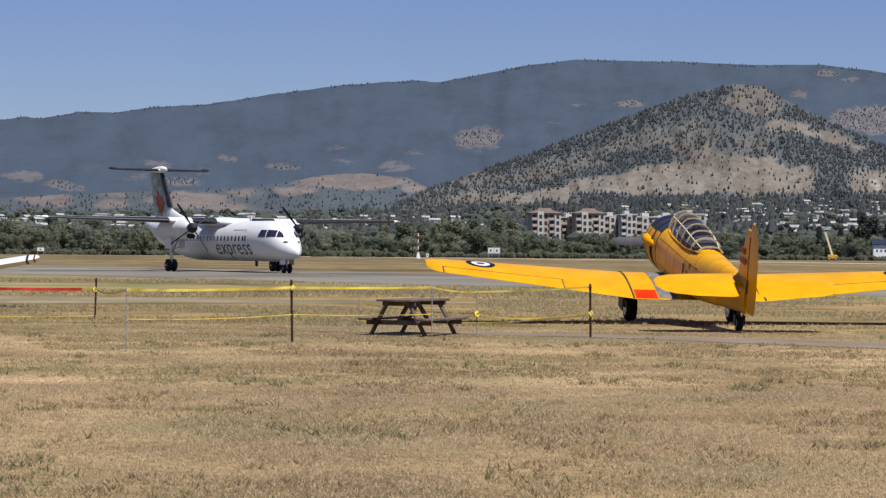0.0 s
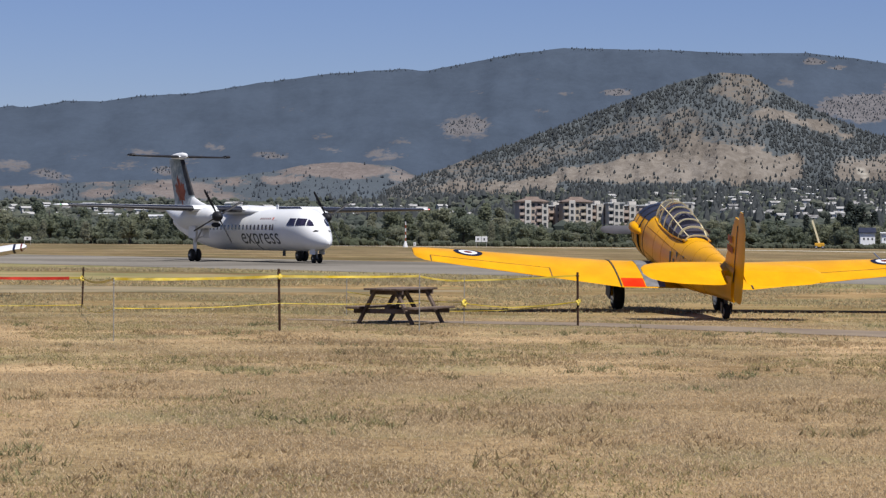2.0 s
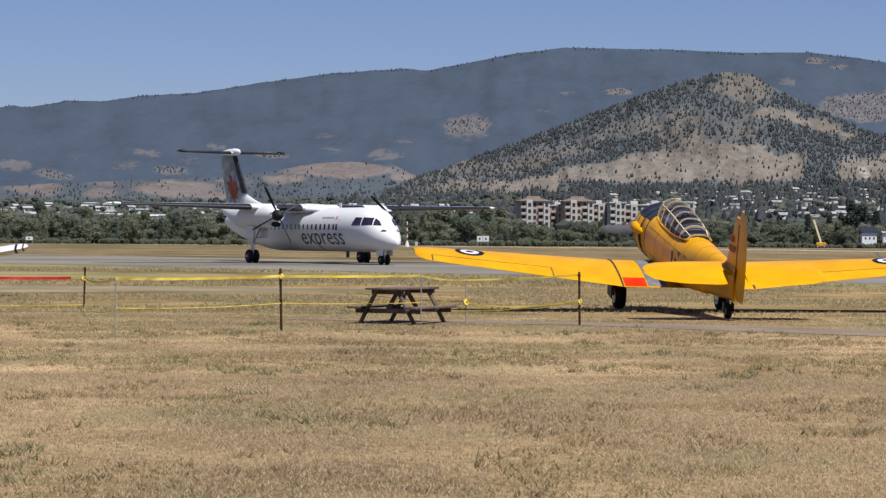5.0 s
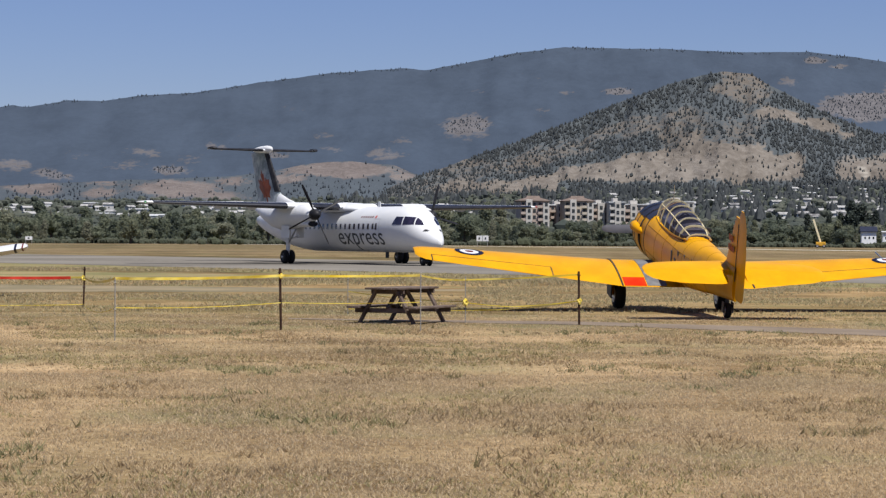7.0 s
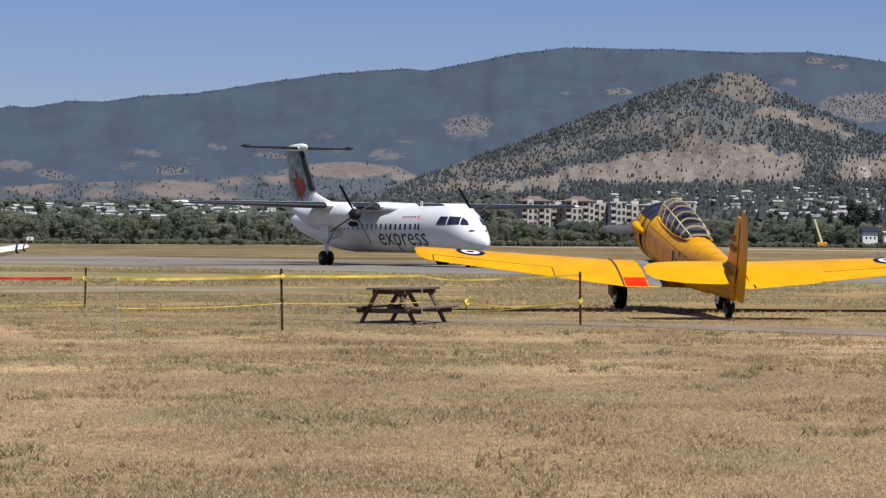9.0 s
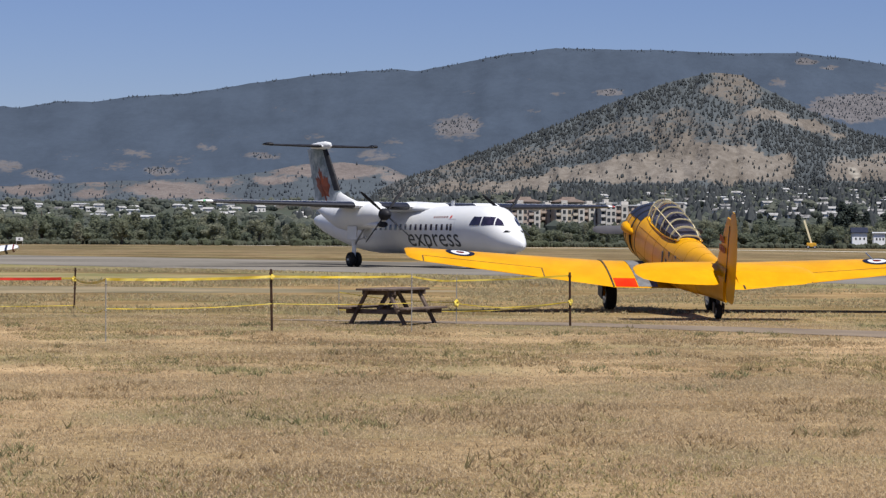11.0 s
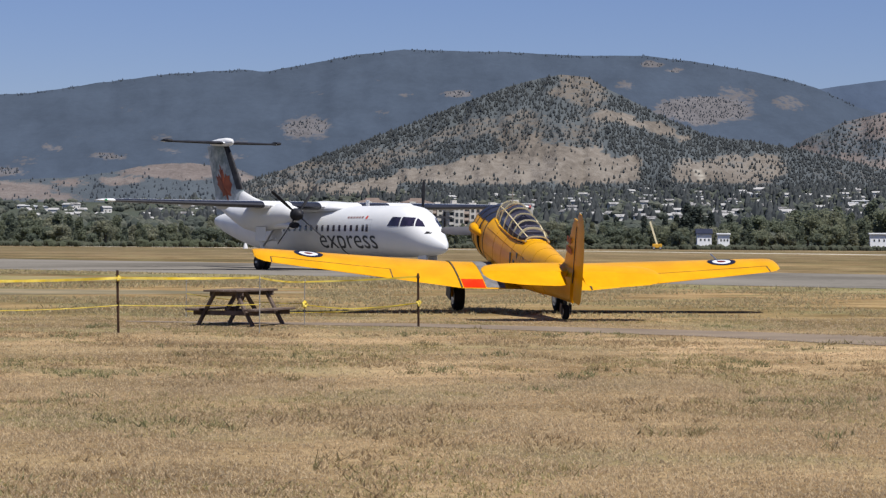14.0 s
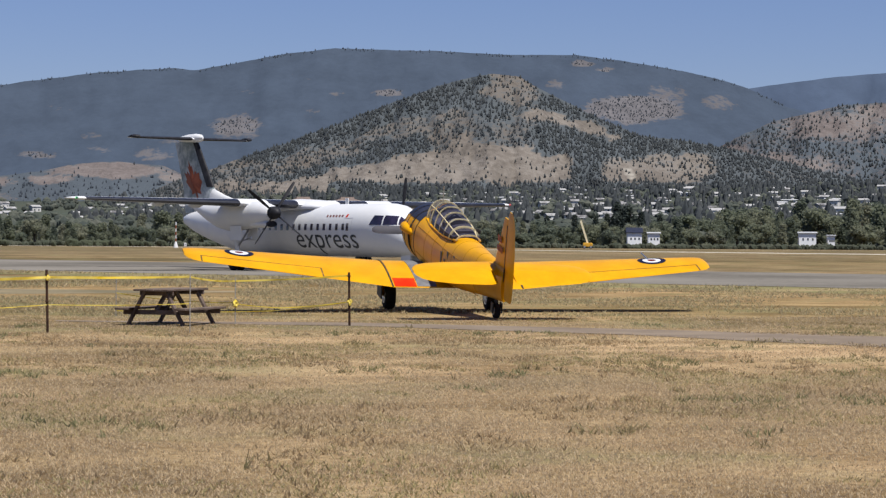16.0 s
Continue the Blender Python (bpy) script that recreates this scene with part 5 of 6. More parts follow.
def shed(az, d, w, h, roof_h, label, roof_mat):
    x, y = bearing(az, d)
    top = thing("shed", pose(x, y, 0, 0, 0, -az * 0.0573 + 4), label, "shed", "sheds at the airfield edge")
    wall = part("wall", box(bmesh.new(), (-w / 2, -1.6, 0), (w / 2, 1.6, h), bevel=0.03), M_CABINWHITE, top)
    bm = loft(bmesh.new(), [[(s * (w / 2 + 0.25), -1.9, h), (s * (w / 2 + 0.25), -1.9, h + 0.12), (s * (w / 2 + 0.25), 0, h + roof_h), (s * (w / 2 + 0.25), 1.9, h + 0.12), (s * (w / 2 + 0.25), 1.9, h)] for s in (-1, 1)])
    part("roof", bm, roof_mat, top)
    for i in range(3):
        part("window", box(bmesh.new(), (-w / 2 + w * (0.2 + 0.28 * i), -1.63, h * 0.55), (-w / 2 + w * (0.2 + 0.28 * i) + 0.3, -1.58, h * 0.7)), M_PANE, wall)


marker_mast()
field_sign(21.6, 372, 2.1, 0.95, 0.95, 2)
field_sign(-182.1, 380, 1.25, 0.6, 0.75, 1)
field_sign(-8.6, 380, 0.5, 0.6, 0.2, 1)
shed(194.3, 447, 2.9, 3.1, 1.1, "white shed with dark blue roof", M_ANTIGLARE)
shed(203.0, 447, 2.3, 3.0, 0.3, "low white shed with pale roof", M_BRIGHTROOF)
shed(271.5, 447, 3.4, 3.2, 0.3, "white site cabin with pale roof", M_BRIGHTROOF)
shed(282.0, 447, 1.4, 2.7, 0.2, "small white site cabin by the trees", M_BRIGHTROOF)
x, y = bearing(173.4, 416)
lift = thing("boom_lift", pose(x, y, 0, 0, 0, -10), "yellow boom lift with raised pale boom", "machine")
part("chassis", box(bmesh.new(), (-0.9, -0.8, 0.35), (0.9, 0.8, 1.1), bevel=0.08), mat("machine_paint", [(0.5, 0.27, 0.03), (0.6, 0.34, 0.05)], 2, 0.5), lift, "orange-yellow chassis")
part("boom", beam(bmesh.new(), (0.0, 0, 1.0), (-1.35, 0, 5.3), 0.34, 0.30, (0, 1, 0)), mat("pale_yellow_paint", [(0.62, 0.55, 0.36), (0.72, 0.66, 0.46)], 2, 0.5), lift, "pale yellow boom")
for sx in (-0.6, 0.6):
    for sy in (-0.7, 0.7):
        wheel("wheel", lift, (sx, sy, 0.35), 0.35, 0.2, M_METAL)

# ---- woods, town and trees ----
rng = np.random.default_rng(7)


def island_material(name, colors, rough=0.95, per_object=False, through_light=0.0):
    """Each leaf, blade or crown takes its own shade from the colours."""
    m = bpy.data.materials.new(name)
    m.use_nodes = True
    n, l = m.node_tree.nodes, m.node_tree.links
    b = n["Principled BSDF"]
    geo = n.new("ShaderNodeNewGeometry")
    fac = geo.outputs["Random Per Island"]
    if per_object:
        info = n.new("ShaderNodeObjectInfo")
        a = n.new("ShaderNodeMath")
        a.operation = "MULTIPLY_ADD"
        l.new(info.outputs["Random"], a.inputs[0])
        a.inputs[1].default_value = 0.86
        s = n.new("ShaderNodeMath")
        s.operation = "MULTIPLY"
        l.new(fac, s.inputs[0])
        s.inputs[1].default_value = 0.14
        l.new(s.outputs[0], a.inputs[2])
        fac = a.outputs[0]
    r = n.new("ShaderNodeValToRGB")
    for i, c in enumerate(colors):
        p = i / max(1, len(colors) - 1)
        e = r.color_ramp.elements[i] if i < 2 else r.color_ramp.elements.new(p)
        e.position, e.color = p, (*c, 1)
    l.new(fac, r.inputs[0])
    l.new(r.outputs[0], b.inputs["Base Color"])
    b.inputs["Roughness"].default_value, b.inputs["Specular IOR Level"].default_value = rough, 0.08
    if through_light:
        t = n.new("ShaderNodeBsdfTranslucent")
        l.new(r.outputs[0], t.inputs["Color"])
        x = n.new("ShaderNodeMixShader")
        x.inputs[0].default_value = through_light
        l.new(b.outputs[0], x.inputs[1])
        l.new(t.outputs[0], x.inputs[2])
        l.new(x.outputs[0], n["Material Output"].inputs["Surface"])
    return m


def stuff(name, verts, faces, material, label, category):
    me = bpy.data.meshes.new(name)
    me.from_pydata(verts, [], faces)
    me.materials.append(material)
    return tagged(new(name, me), label, category, kind="stuff")


ICO = [(0, 0, 1)] + [(0.894 * math.cos(a), 0.894 * math.sin(a), 0.447) for a in [i * 1.2566 for i in range(5)]] + \
      [(0.894 * math.cos(a), 0.894 * math.sin(a), -0.447) for a in [0.6283 + i * 1.2566 for i in range(5)]] + [(0, 0, -1)]
ICO_F = [(0, 1 + i, 1 + (i + 1) % 5) for i in range(5)] + [(1 + i, 6 + i, 1 + (i + 1) % 5) for i in range(5)] + [(1 + (i + 1) % 5, 6 + i, 6 + (i + 1) % 5) for i in range(5)] + [(11, 6 + (i + 1) % 5, 6 + i) for i in range(5)]


def scatter(places, kind, size):
    """Crowns standing at the places: kind 'pine' for narrow ones, 'round' for broad ones."""
    vs, fs = [], []
    for p in places:
        h = size * rng.uniform(0.6, 1.35)
        o = len(vs)
        if kind == "pine":
            w = h * rng.uniform(0.2, 0.36)
            k = len(vs)
            t = rng.uniform(0, 6)
            for z, r in ((0.02, 0.55), (0.30, 1.0), (0.68, 0.62)):
                for i in range(5):
                    a = t + i * 1.2566
                    q = w * r * rng.uniform(0.7, 1.25)
                    vs.append((p[0] + q * math.cos(a), p[1] + q * math.sin(a), p[2] + h * (z + rng.uniform(-0.06, 0.06))))
            vs.append((p[0], p[1], p[2] + h))
            for b in (k, k + 5):
                fs += [(b + i, b + (i + 1) % 5, b + 5 + (i + 1) % 5, b + 5 + i) for i in range(5)]
            fs += [(k + 10 + i, k + 10 + (i + 1) % 5, k + 15) for i in range(5)]
        else:
            for _ in range(2):
                k = len(vs)
                w = h * rng.uniform(0.38, 0.6)
                dx, dy = rng.uniform(-0.35, 0.35, 2) * h
                cz = h * rng.uniform(0.35, 0.55)
                for x, y, z in ICO:
                    j = rng.uniform(0.72, 1.2)
                    vs.append((p[0] + dx + w * x * j, p[1] + dy + w * y * j, p[2] + cz + h * 0.45 * z * j))
                fs += [tuple(k + i for i in f) for f in ICO_F]
    return vs, fs


def sample(place, n, az0, az1, v0, v1, dens, lift=-0.3):
    out = []
    while len(out) < n:
        az, v = rng.uniform(az0, az1), rng.uniform(v0, v1)
        if rng.uniform() < dens(az, v):
            p = place(az, v)
            out.append((p.x, p.y, p.z + lift))
    return out


streak = lambda az, v, s, k=0.05: noise.noise((az * k - v * 2.4, v * 3.4 + az * 0.012, s)) + 0.6 * noise.noise((az * k * 3, v * 9, s + 7))
# Distance haze is put into these crown colours: lifted pale, far pines bluest.
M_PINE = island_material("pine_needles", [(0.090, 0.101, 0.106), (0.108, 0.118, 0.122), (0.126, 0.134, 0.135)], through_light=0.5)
M_PINE_FAR = island_material("haze_blue_pine_needles", [(0.112, 0.130, 0.152), (0.128, 0.146, 0.168)], through_light=0.55)
M_WOODS = island_material("broad_leaves", [(0.084, 0.098, 0.088), (0.108, 0.122, 0.104), (0.134, 0.146, 0.118), (0.160, 0.166, 0.136)], through_light=0.45)


def by_cover(cover, top, k=1.0, least=0.03):
    """Chance of a pine at a bearing and share of the slope."""
    return lambda az, v: least + k * max(0.0, cover(az, -1 + (top(az) + 1) * v)) ** 1.7


edge = lambda cover, top: (lambda az, v: 1.0 if 0.06 < cover(az, -1 + (top(az) + 1) * v) < 0.42 else 0.0)
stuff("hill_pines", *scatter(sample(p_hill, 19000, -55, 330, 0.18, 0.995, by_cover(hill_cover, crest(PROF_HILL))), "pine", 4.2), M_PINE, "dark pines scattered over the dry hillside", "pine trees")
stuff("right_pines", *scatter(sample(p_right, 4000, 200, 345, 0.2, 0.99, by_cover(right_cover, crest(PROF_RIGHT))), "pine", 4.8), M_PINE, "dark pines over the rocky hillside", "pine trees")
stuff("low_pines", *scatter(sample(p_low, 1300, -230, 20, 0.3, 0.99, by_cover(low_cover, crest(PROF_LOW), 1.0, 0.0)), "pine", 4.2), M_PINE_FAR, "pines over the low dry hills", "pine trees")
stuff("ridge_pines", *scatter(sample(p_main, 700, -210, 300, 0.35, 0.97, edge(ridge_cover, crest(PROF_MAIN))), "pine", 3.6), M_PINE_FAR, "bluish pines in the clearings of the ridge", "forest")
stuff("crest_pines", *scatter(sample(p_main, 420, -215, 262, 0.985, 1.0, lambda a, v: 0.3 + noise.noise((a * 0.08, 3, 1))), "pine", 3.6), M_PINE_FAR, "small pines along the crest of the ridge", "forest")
stuff("valley_woods", *scatter(sample(p_bench, 3000, -240, 345, 0.10, 0.99, lambda a, v: 0.4 + 0.8 * streak(a, v, 52)), "round", 5.6), M_WOODS, "garden and orchard trees across the valley floor", "woods")
stuff("valley_pines", *scatter(sample(p_bench, 1700, -60, 345, 0.3, 0.99, lambda a, v: 0.2 + 0.7 * streak(a, v, 62) + 0.5 * (v > 0.7) * (a > 40)), "pine", 8.5), M_PINE, "dark conifers among the houses", "woods")

# houses of the town
M_HOUSEWALL = mat("house_wall", [(0.26, 0.24, 0.21), (0.36, 0.35, 0.335), (0.58, 0.565, 0.54)], 0.2, 0.85, per_object=0.5, fine=1.0)
M_HOUSEROOF = mat("house_roof", [(0.085, 0.085, 0.09), (0.15, 0.145, 0.145), (0.34, 0.335, 0.33)], 0.2, 0.8, per_object=0.6, fine=1.0)


def house(w, d, h, rise, roof_mat):
    top = thing("house", Matrix.Identity(4), "small pale family house among valley trees", "house", "houses of the town")
    bm = box(bmesh.new(), (-w / 2, -d / 2, -2.5), (w / 2, d / 2, h), bevel=0.05)
    wall = part("wall", bm, M_HOUSEWALL, top)
    o = 0.5
    bm = loft(bmesh.new(), [[(x, -d / 2 - o, h), (x, -d / 2 - o, h + 0.2), (x, 0, h + rise + 0.2), (x, d / 2 + o, h + 0.2), (x, d / 2 + o, h)] for x in (-w / 2 - o, w / 2 + o)])
    part("roof", bm, roof_mat, top)
    for i in range(max(2, int(w / 3))):
        x = -w / 2 + (i + 0.5) * w / max(2, int(w / 3))
        bm = box(bmesh.new(), (x - 0.6, -d / 2 - 0.04, 0.9), (x + 0.6, -d / 2 + 0.06, 2.2))
        part("window", bm, M_PANE, wall)
    return top


KINDS = [house(7, 6, 2.5, 1.5, M_HOUSEROOF), house(8, 7, 4.2, 1.5, M_HOUSEROOF), house(6, 5, 2.3, 1.7, M_HOUSEROOF), house(13, 8, 3.2, 0.6, M_BRIGHTROOF)]
spots = []
while len(spots) < 330:
    az = rng.uniform(-215, 335)
    right = np.interp(az, (-215, -60, 60, 130, 335), (0.55, 0.35, 0.5, 1.0, 1.0))
    v = rng.uniform(0.42, 0.95)
    if rng.uniform() > right or (az < 60 and not 0.5 < v < 0.85):
        continue
    p = p_bench(az, v)
    if all((p.xy - q.xy).length > 10 for q in spots):
        spots.append(p)
for i, p in enumerate(spots):
    k = KINDS[int(rng.choice(4, p=(0.54, 0.24, 0.15, 0.07)))]
    a = -math.degrees(math.atan2(p.x, p.y)) + rng.uniform(-40, 40)
    if i < 4:
        KINDS[i].matrix_world = pose(p.x, p.y, p.z, 0, 0, a)
    else:
        copy_thing(k, pose(p.x, p.y, p.z, 0, 0, a))

# apartment blocks
M_STUCCO = mat("beige_stucco", [(0.40, 0.34, 0.27), (0.48, 0.42, 0.34)], 0.3, 0.9, fine=2.0)
M_STUCCO_PALE = mat("white_stucco", [(0.44, 0.41, 0.37), (0.52, 0.49, 0.45)], 0.3, 0.9, fine=2.0)
M_STUCCO_PINK = mat("rosy_stucco", [(0.36, 0.29, 0.25), (0.43, 0.35, 0.30)], 0.3, 0.9, fine=2.0)
M_TILEROOF = mat("brown_tile_roof", [(0.13, 0.10, 0.085), (0.18, 0.14, 0.12)], 0.4, 0.85, fine=2.0)


def apartment_block(az, d, w, top_el, base_el, wall_mat, hip, label):
    z0, z1 = EYE[2] + d * base_el / 1000 - 6, EYE[2] + d * top_el / 1000
    ob = thing("apartment_building", pose(d * math.sin(az / 1000), d * math.cos(az / 1000), 0, 0, 0, -math.degrees(az / 1000) + 8), label, "building", "apartment blocks beyond the trees")
    dp = 14.0
    wall = part("wall", box(bmesh.new(), (-w / 2, -dp / 2, z0), (w / 2, dp / 2, z1), bevel=0.08), wall_mat, ob)
    bm = bmesh.new()
    if hip:
        loft(bm, [[(-a, -b, z), (a, -b, z), (a, b, z), (-a, b, z)] for a, b, z in ((w / 2 + 0.8, dp / 2 + 0.8, z1), (w / 2 + 0.8, dp / 2 + 0.8, z1 + 0.25), (w * 0.25, dp * 0.25, z1 + 1.5), (w * 0.22, dp * 0.2, z1 + 2.3))])
        part("roof", bm, M_TILEROOF, ob, "brown hipped tile roof")
    else:
        box(bm, (-w / 2 - 0.4, -dp / 2 - 0.4, z1), (w / 2 + 0.4, dp / 2 + 0.4, z1 + 0.5), bevel=0.05)
        part("roof", bm, M_BRIGHTROOF, ob, "flat pale parapet roof")
        part("plant_room", box(bmesh.new(), (-w * 0.2, -3, z1 + 0.5), (w * 0.1, 3, z1 + 2.0), bevel=0.05), M_STUCCO_PALE, ob)
    n = max(3, int(w / 2.4))
    win = balc = bay = None
    storeys = int((z1 - z0) / 2.7)
    for i in range(n):
        x = -w / 2 + (i + 0.5) * w / n
        proud = i % 3 == 1
        if proud:
            h = 1.2 if i % 2 else -0.4
            if bay is None:
                bay = part("bay", box(bmesh.new(), (-w / n * 0.55, -1.5, z0), (w / n * 0.55, 0.0, z1 - 0.5), bevel=0.05), M_STUCCO_PALE, wall, "pale projecting bay")
                bay.location = (x, -dp / 2 - 0.004, h)
            else:
                o = new("bay", bay.data)
                o.parent, o.location = wall, (x, -dp / 2 - 0.004, h)
        for s in range(storeys):
            z = z1 - 2.7 * (s + 1) + 0.6
            y = -dp / 2 - (1.53 if proud else 0.02)
            if win is None:
                win = part("window", box(bmesh.new(), (-0.6, -0.06, 0), (0.6, 0.1, 1.5)), M_PANE, wall)
                win.location = (x, y, z)
            else:
                o = new("window", win.data)
                o.parent, o.location = wall, (x, y, z)
            if not proud and i % 3 == 0:
                if balc is None:
                    bm = box(bmesh.new(), (-1.0, -1.2, -0.75), (1.0, 0, -0.55))
                    box(bm, (-1.0, -1.2, -0.55), (1.0, -1.1, 0.35))
                    balc = part("balcony", bm, wall_mat, wall)
                    balc.location = (x, -dp / 2 - 0.05, z)
                else:
                    o = new("balcony", balc.data)
                    o.parent, o.location = wall, (x, -dp / 2 - 0.05, z)
    return ob


apartment_block(44, 930, 12, 16.2, 3, M_STUCCO_PINK, True, "rosy apartment block with brown hipped roof")
apartment_block(55.5, 945, 9, 14.2, 3, M_STUCCO_PINK, False, "low rosy apartment wing with flat roof")
apartment_block(64, 930, 12, 16.2, 3, M_STUCCO, True, "beige apartment block with brown hipped roof")
apartment_block(74, 935, 8, 14.8, 3, M_STUCCO_PINK, False, "narrow rosy flat-roofed apartment block")
apartment_block(81.5, 925, 6.5, 15.6, 3, M_STUCCO_PALE, False, "tall pale flat-roofed stair tower block")
apartment_block(90, 935, 10, 14.6, 3, M_STUCCO_PINK, False, "rosy flat-roofed apartment block with balconies")
apartment_block(99, 940, 8, 14.8, 3, M_STUCCO, False, "beige flat-roofed apartment block with balconies")
apartment_block(109, 955, 13, 16.0, 3, M_STUCCO_PALE, False, "long pale apartment block with flat roof")

# trees along the far edge of the airfield
M_BARK = mat("grey_bark", [(0.07, 0.055, 0.045), (0.13, 0.105, 0.085)], 2, 0.9)
# Poplar leaf colours carry haze: made lighter and cooler than the foliage itself.
M_LEAF = island_material("poplar_leaves", [(0.132, 0.155, 0.122), (0.174, 0.196, 0.140), (0.214, 0.228, 0.156), (0.275, 0.275, 0.205)], per_object=True, through_light=0.58)
M_LEAFDARK = island_material("cedar_leaves", [(0.060, 0.074, 0.067), (0.082, 0.096, 0.080)], per_object=True, through_light=0.4)


def tree(kind, seed, name="tree", label="leafy green tree at the airfield's far edge"):
    """A tapered trunk with limbs under a ragged crown of many small leaf sprays; one unit of height."""
    r = np.random.default_rng(seed)
    top = thing(name, Matrix.Identity(4), label, "tree", "trees beyond the airfield")
    bm = bmesh.new()
    rod(bm, (0, 0, -0.05), (0.02, 0, 0.45), 0.035, 0.022, 7)
    rod(bm, (0.02, 0, 0.45), (0.0, 0.01, 0.85), 0.022, 0.006, 6)
    lobes = []
    for i in range(9 if kind != "column" else 7):
        a = r.uniform(0, 6.28)
        if kind == "column":
            c = Vector((0.06 * math.cos(a), 0.06 * math.sin(a), 0.12 + 0.12 * i))
            s = (0.13 - 0.010 * i, 0.13 - 0.010 * i, 0.14)
        elif kind == "poplar":
            z = 0.16 + 0.085 * i
            q = r.uniform(0.02, 0.11) * (1.3 - z)
            c = Vector((q * math.cos(a), q * math.sin(a), z))
            w = r.uniform(0.11, 0.17) * (1.2 - 0.55 * z)
            s = (w, w, w * r.uniform(1.2, 1.7))
        else:
            z = r.uniform(0.28, 0.82)
            q = r.uniform(0.1, 0.30) * (1.15 - abs(z - 0.5))
            c = Vector((q * math.cos(a), q * math.sin(a), z))
            w = r.uniform(0.13, 0.22)
            s = (w, w, w * r.uniform(0.75, 1.1))
        lobes.append((c, s))
        rod(bm, (0, 0, c.z * 0.6), c, 0.012, 0.004, 5)
    part("trunk", bm, M_BARK, top, smooth=60)
    vs, fs = [], []
    for c, s in lobes:
        for _ in range(150):
            d = Vector(r.normal(size=3)).normalized() * r.uniform(0.72, 1.08)
            p = c + Vector((d.x * s[0], d.y * s[1], d.z * s[2]))
            u = Vector(r.normal(size=3)).normalized() * r.uniform(0.016, 0.038)
            w = u.cross(Vector(r.normal(size=3))).normalized() * r.uniform(0.014, 0.034)
            k = len(vs)
            vs += [p - u, p + w, p + u, p - w]
            fs.append((k, k + 1, k + 2, k + 3))
        k = len(vs)
        for x, y, z in ICO:
            j = 0.80 * r.uniform(0.8, 1.12)
            vs.append(c + Vector((x * s[0] * j, y * s[1] * j, z * s[2] * j)))
        fs += [tuple(k + i for i in f) for f in ICO_F]
    me = bpy.data.meshes.new("crown")
    me.from_pydata(vs, [], fs)
    me.materials.append(M_LEAFDARK if kind == "column" else M_LEAF)
    o = new("crown", me)
    o.parent = top
    return top


TREES = [tree("round", 11 + i) for i in range(4)] + [tree("poplar", 51 + i, label="upright leafy poplar at the airfield's far edge") for i in range(4)]
CEDARS = [tree("column", 31 + i, label="dark narrow conifer standing above the hedge") for i in range(2)]
CROWN_EL = [(-260, 10), (-134, 9), (-95, 8.4), (-70, 7.5), (-48, 6.5), (-30, 7), (-15, 9), (5, 11), (30, 10.5), (40, 6.6), (60, 5.2), (110, 5.2), (150, 6.2), (180, 6.5), (205, 7.5), (232, 9.5), (258, 12.5), (290, 14.2), (330, 14)]
used = set()


def plant(kinds, az, d, h, wide=1.0):
    """Stands one of the trees at a bearing and distance, h high."""
    k = kinds[int(rng.integers(len(kinds)))]
    m = pose(d * math.sin(az / 1000), d * math.cos(az / 1000), 0.0, 0, 0, rng.uniform(0, 360)) @ Matrix.Diagonal((h * wide, h * wide, h, 1))
    o = k if k.name not in used else copy_thing(k, Matrix.Identity(4))
    used.add(k.name)
    o.matrix_world = m
    return o


ELX, ELY = zip(*CROWN_EL)
for row, (d0, share, n) in enumerate(((448, 0.72, 110), (500, 0.92, 105), (560, 1.04, 90))):
    for i in range(n):
        az = -222 + 560 * (i + rng.uniform(0.1, 0.9)) / n
        d = d0 + rng.uniform(-18, 18)
        if d < 480 and any(abs(az - q) < 8 for q in (194, 203, 272, 282, 172)):
            d = 480 + rng.uniform(0, 20)
        h = (EYE[2] + d * float(np.interp(az, ELX, ELY)) / 1000) * share * rng.uniform(0.7, 1.45)
        plant(TREES, az, d, h, rng.uniform(0.9, 1.35))
for az, el in ((186, 17.5), (189, 15.5), (193, 16), (197, 13), (183, 12), (168, 11.5), (176, 11), (156, 11), (205, 12)):
    plant(CEDARS, az, 600, EYE[2] + 600 * el / 1000, 1.25)
M_HEDGE = island_material("hedge_leaves", [(0.092, 0.106, 0.076), (0.112, 0.122, 0.088), (0.13, 0.136, 0.098)], through_light=0.5)
places = []
for _ in range(1500):
    az = rng.uniform(-230, 340)
    d = rng.uniform(428, 446)
    places.append((d * math.sin(az / 1000), d * math.cos(az / 1000), -0.25))
stuff("hedge", *scatter(places, "round", 1.15), M_HEDGE, "low green scrub along the airfield fence", "scrub")
places = []
for _ in range(70):
    az = rng.choice((-95, -60, -48, -35, -20, 40, 55)) + rng.normal() * 7
    d = rng.uniform(415, 425)
    places.append((d * math.sin(az / 1000), d * math.cos(az / 1000), -0.2))
stuff("bright_scrub", *scatter(places, "round", 1.4), island_material("scrub_leaves", [(0.082, 0.094, 0.060), (0.10, 0.11, 0.072)], through_light=0.4), "bright green bushes before the trees", "scrub")


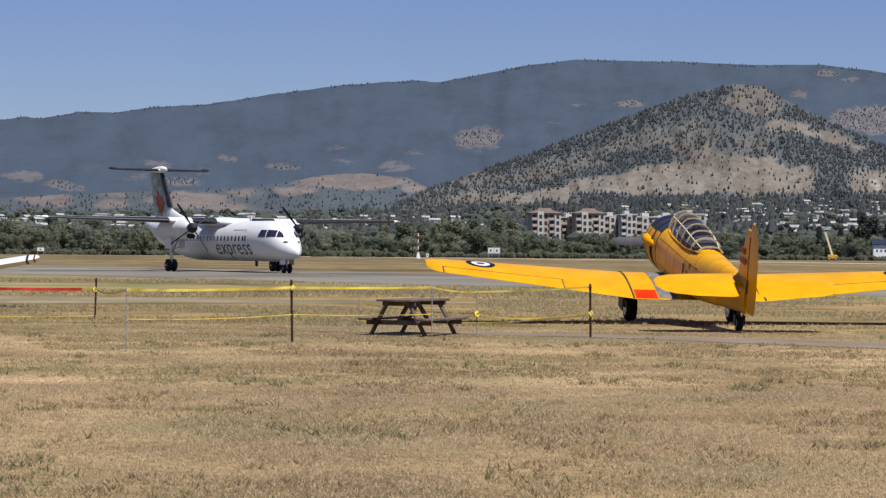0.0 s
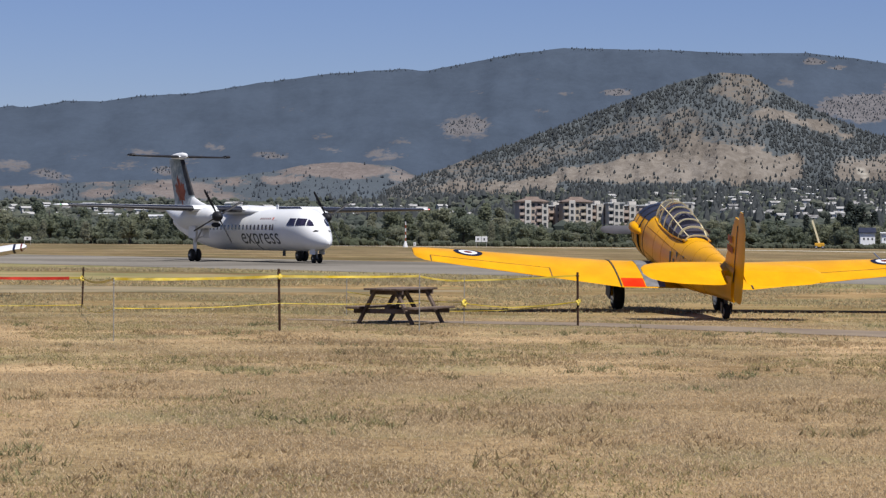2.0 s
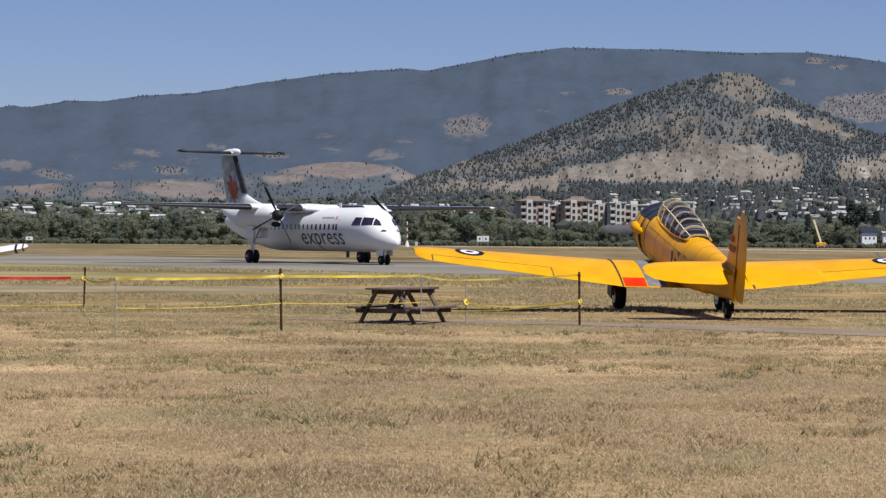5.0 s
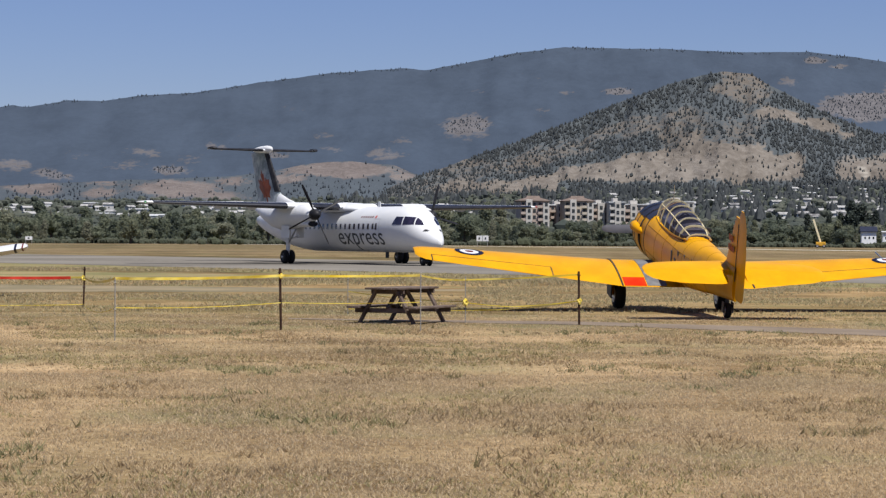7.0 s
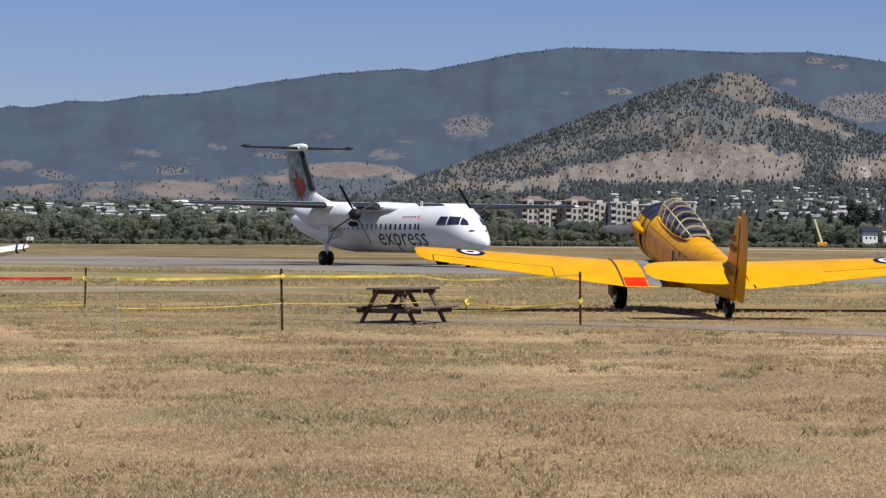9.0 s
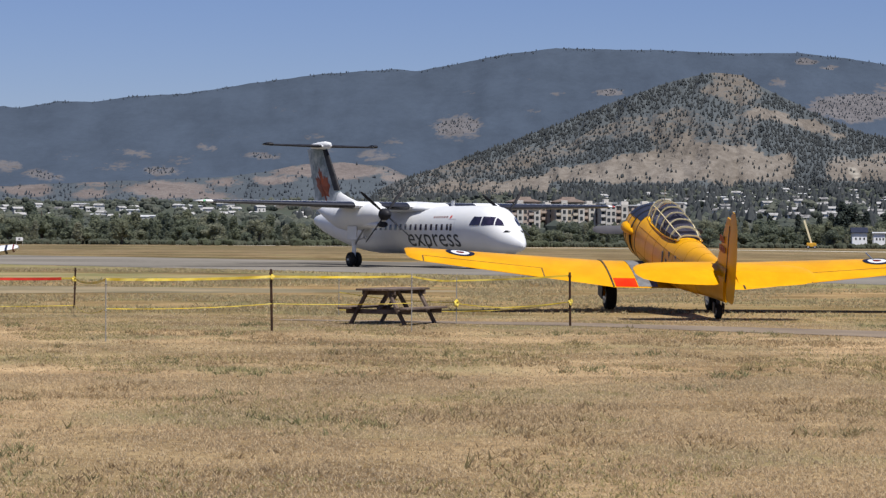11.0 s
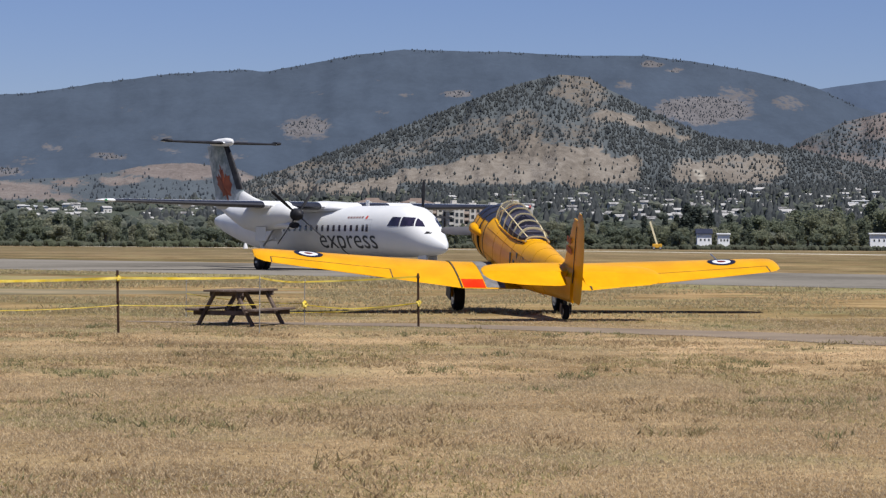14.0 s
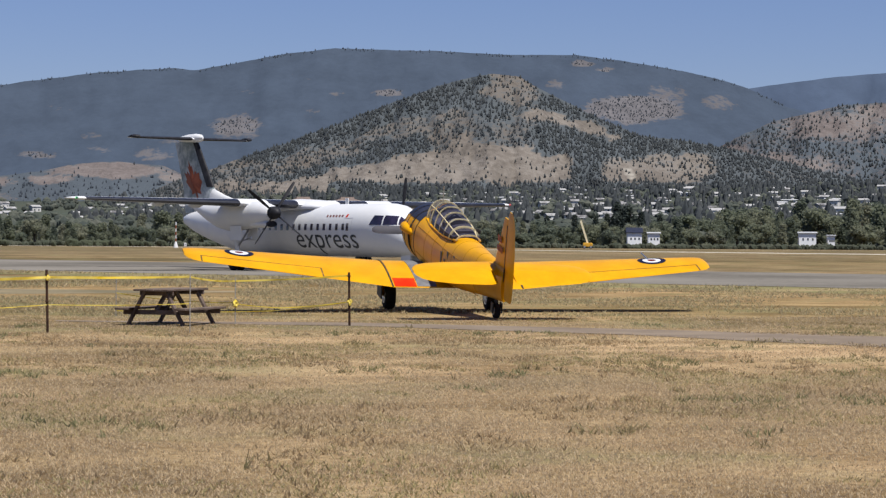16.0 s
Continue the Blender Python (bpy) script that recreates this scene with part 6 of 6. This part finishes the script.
# ---- grass ----
def grass(name, n, y0, y1, h0, h1, material, label, dens=None, blades=4, thick=0.011):
    a = rng.uniform(-0.215, 0.325, n * 3)
    y = np.sqrt(rng.uniform(y0 * y0, y1 * y1, n * 3))
    x = y * np.tan(a)
    keep = [i for i in range(n * 3) if dens is None or rng.uniform() < dens(x[i], y[i])][:n]
    vs, fs = [], []
    for i in keep:
        for _ in range(blades):
            t = rng.uniform(0, 6.283)
            h = rng.uniform(h0, h1)
            bx, by = x[i] + rng.normal() * 0.03, y[i] + rng.normal() * 0.03
            lx, ly = rng.normal(0, 0.8, 2) * h
            w = thick * rng.uniform(0.6, 1.3)
            k = len(vs)
            vs += [(bx - w * math.cos(t), by - w * math.sin(t), -0.005), (bx + w * math.cos(t), by + w * math.sin(t), -0.005), (bx + lx, by + ly, h)]
            fs.append((k, k + 1, k + 2))
    return stuff(name, vs, fs, material, label, "grass")


M_STRAW = island_material("straw_blades", [(0.50, 0.375, 0.228), (0.55, 0.425, 0.268), (0.61, 0.482, 0.315), (0.53, 0.41, 0.252)], through_light=0.5)
M_GREENBLADE = island_material("green_blades", [(0.27, 0.245, 0.115), (0.37, 0.315, 0.155), (0.47, 0.375, 0.20)], through_light=0.5)
M_WEED = island_material("weed_blades", [(0.38, 0.30, 0.175), (0.48, 0.38, 0.23), (0.30, 0.28, 0.14), (0.56, 0.45, 0.29)], through_light=0.5)
off_path = lambda x, y: 0.0 if (y > 34 and abs(y - np.interp(x, (-3, 3, 7.7, 11.5, 16), (45.0, 43.4, 40.1, 36.2, 32.5))) < np.interp(x, (-3, 3, 12), (0.25, 1.0, 1.7))) else 1.0
clumpy = lambda s, lo: (lambda x, y: off_path(x, y) * (1.0 if noise.noise((x * 0.5, y * 0.32, s)) + 0.5 * noise.noise((x * 1.7, y * 1.1, s)) > lo else 0.5))
grass("lawn_near", 62000, 13.5, 27, 0.008, 0.030, M_STRAW, "short dry straw-coloured grass in the foreground", clumpy(1, -0.15), 4, 0.0065)
grass("lawn_far", 40000, 27, 48, 0.008, 0.030, M_STRAW, "short dry straw-coloured grass", clumpy(2, -0.15), 3, 0.010)
grass("green_tufts", 11000, 13.5, 47, 0.012, 0.045, M_GREENBLADE, "greener tufts among the dry grass", lambda x, y: off_path(x, y) * (noise.noise((x * 0.42, y * 0.25, 5)) + 0.5 * noise.noise((x * 1.5, y * 0.9, 6)) > 0.20), 5, 0.009)
M_BROWNBLADE = island_material("brown_blades", [(0.33, 0.245, 0.135), (0.40, 0.30, 0.175), (0.46, 0.355, 0.21)], through_light=0.5)
grass("brown_tufts", 6500, 13.5, 40, 0.02, 0.06, M_BROWNBLADE, "longer brown tufts left by the mower", lambda x, y: off_path(x, y) * (noise.noise((x * 0.6, y * 0.35, 15)) + 0.6 * noise.noise((x * 2.0, y * 1.2, 16)) > 0.28), 5, 0.012)
M_CLUMP = island_material("weed_clump_blades", [(0.21, 0.19, 0.09), (0.28, 0.23, 0.125), (0.33, 0.26, 0.145)], through_light=0.45)
grass("weed_clumps", 2600, 13.5, 42, 0.03, 0.10, M_CLUMP, "small weeds standing out of the mown grass", lambda x, y: off_path(x, y) * (noise.noise((x * 0.9, y * 0.55, 25)) + 0.5 * noise.noise((x * 2.6, y * 1.6, 26)) > 0.52), 6, 0.012)
M_GREENWEED = island_material("green_weed_blades", [(0.185, 0.185, 0.090), (0.235, 0.225, 0.115), (0.29, 0.26, 0.14)], through_light=0.45)
grass("green_weeds", 5200, 13.5, 44, 0.02, 0.085, M_GREENWEED, "low patches of green weeds in the dry lawn", lambda x, y: off_path(x, y) * (noise.noise((x * 0.75, y * 0.42, 35)) + 0.45 * noise.noise((x * 2.8, y * 1.7, 36)) > 0.46), 6, 0.010)
grass("rough_grass", 17000, 48, 76, 0.02, 0.08, M_WEED, "taller uncut grass and weeds", lambda x, y: 0.0 if x < 1 and 63.5 < y < 73.5 else 0.30 + 1.1 * noise.noise((x * 0.22, y * 0.14, 8)), 4, 0.015)
grass("verge_grass", 16000, 76, 112, 0.04, 0.16, M_WEED, "rough grass along the taxiway", lambda x, y: 0.0 if 0.74 * x + 0.67 * y > 66 or (x < -5 and 84 < y < 103) else 0.35 + 0.9 * noise.noise((x * 0.15, y * 0.1, 9)), 4, 0.022)



# ---- what moves ----
def motions():
    way = ((0.0, -41.4), (1.0, -38.3), (2.0, -35.2), (3.5, -30.5), (5.0, -26.5), (7.0, -21.37), (9.0, -16.4), (11.0, -11.65), (13.0, -7.0), (14.5, -3.5), (16.0, 0.0))
    walk(dash, [(t, dash_pose(s)) for t, s in way])
    ts, ss = zip(*way)
    steps = [i * 0.1 for i in range(161)]
    for ob, at, r in WHEELS:
        walk(ob, [(t, Matrix.Translation(at) @ Matrix.Rotation(float(np.interp(t, ts, ss)) / r, 4, "Y")) for t in steps])
    # blade angles seen from ahead, clockwise from upright; the four blades repeat every 90 degrees
    seen = ((0, 50), (0.5, 48), (1, 12), (1.5, 0), (2, 60), (2.5, 35), (3, 12), (3.5, 0), (4, 45), (6.5, 35), (7, 15), (7.5, 2), (8, 80), (8.5, 62), (11, 36), (11.5, 20), (12, 2),
            (12.5, 82), (13, 50), (13.5, 22), (14, 2), (14.5, 84), (15, 40), (15.5, 28), (16, 6))
    seen_starboard = ((0, 55), (2, 60), (3.5, 62), (7, 63), (8.5, 63), (11, 38), (12.5, 38), (16, 36))

    def spin(rows):
        turn, out = rows[0][1], [(0.0, rows[0][1])]
        for (t0, a0), (t1, a1) in zip(rows, rows[1:]):
            n = round((t1 - t0) / 0.1)
            goal = turn + 72 * n + (a1 - a0 - 72 * n + 45) % 90 - 45
            out += [(t0 + 0.1 * k, turn + (goal - turn) * k / n) for k in range(1, n + 1)]
            turn = goal
        return out

    for (ob, at), rows in zip(PROPS, (seen, seen_starboard)):
        walk(ob, [(t, Matrix.Translation(at) @ Matrix.Rotation(radians(-a), 4, "X")) for t, a in spin(rows)])


motions()
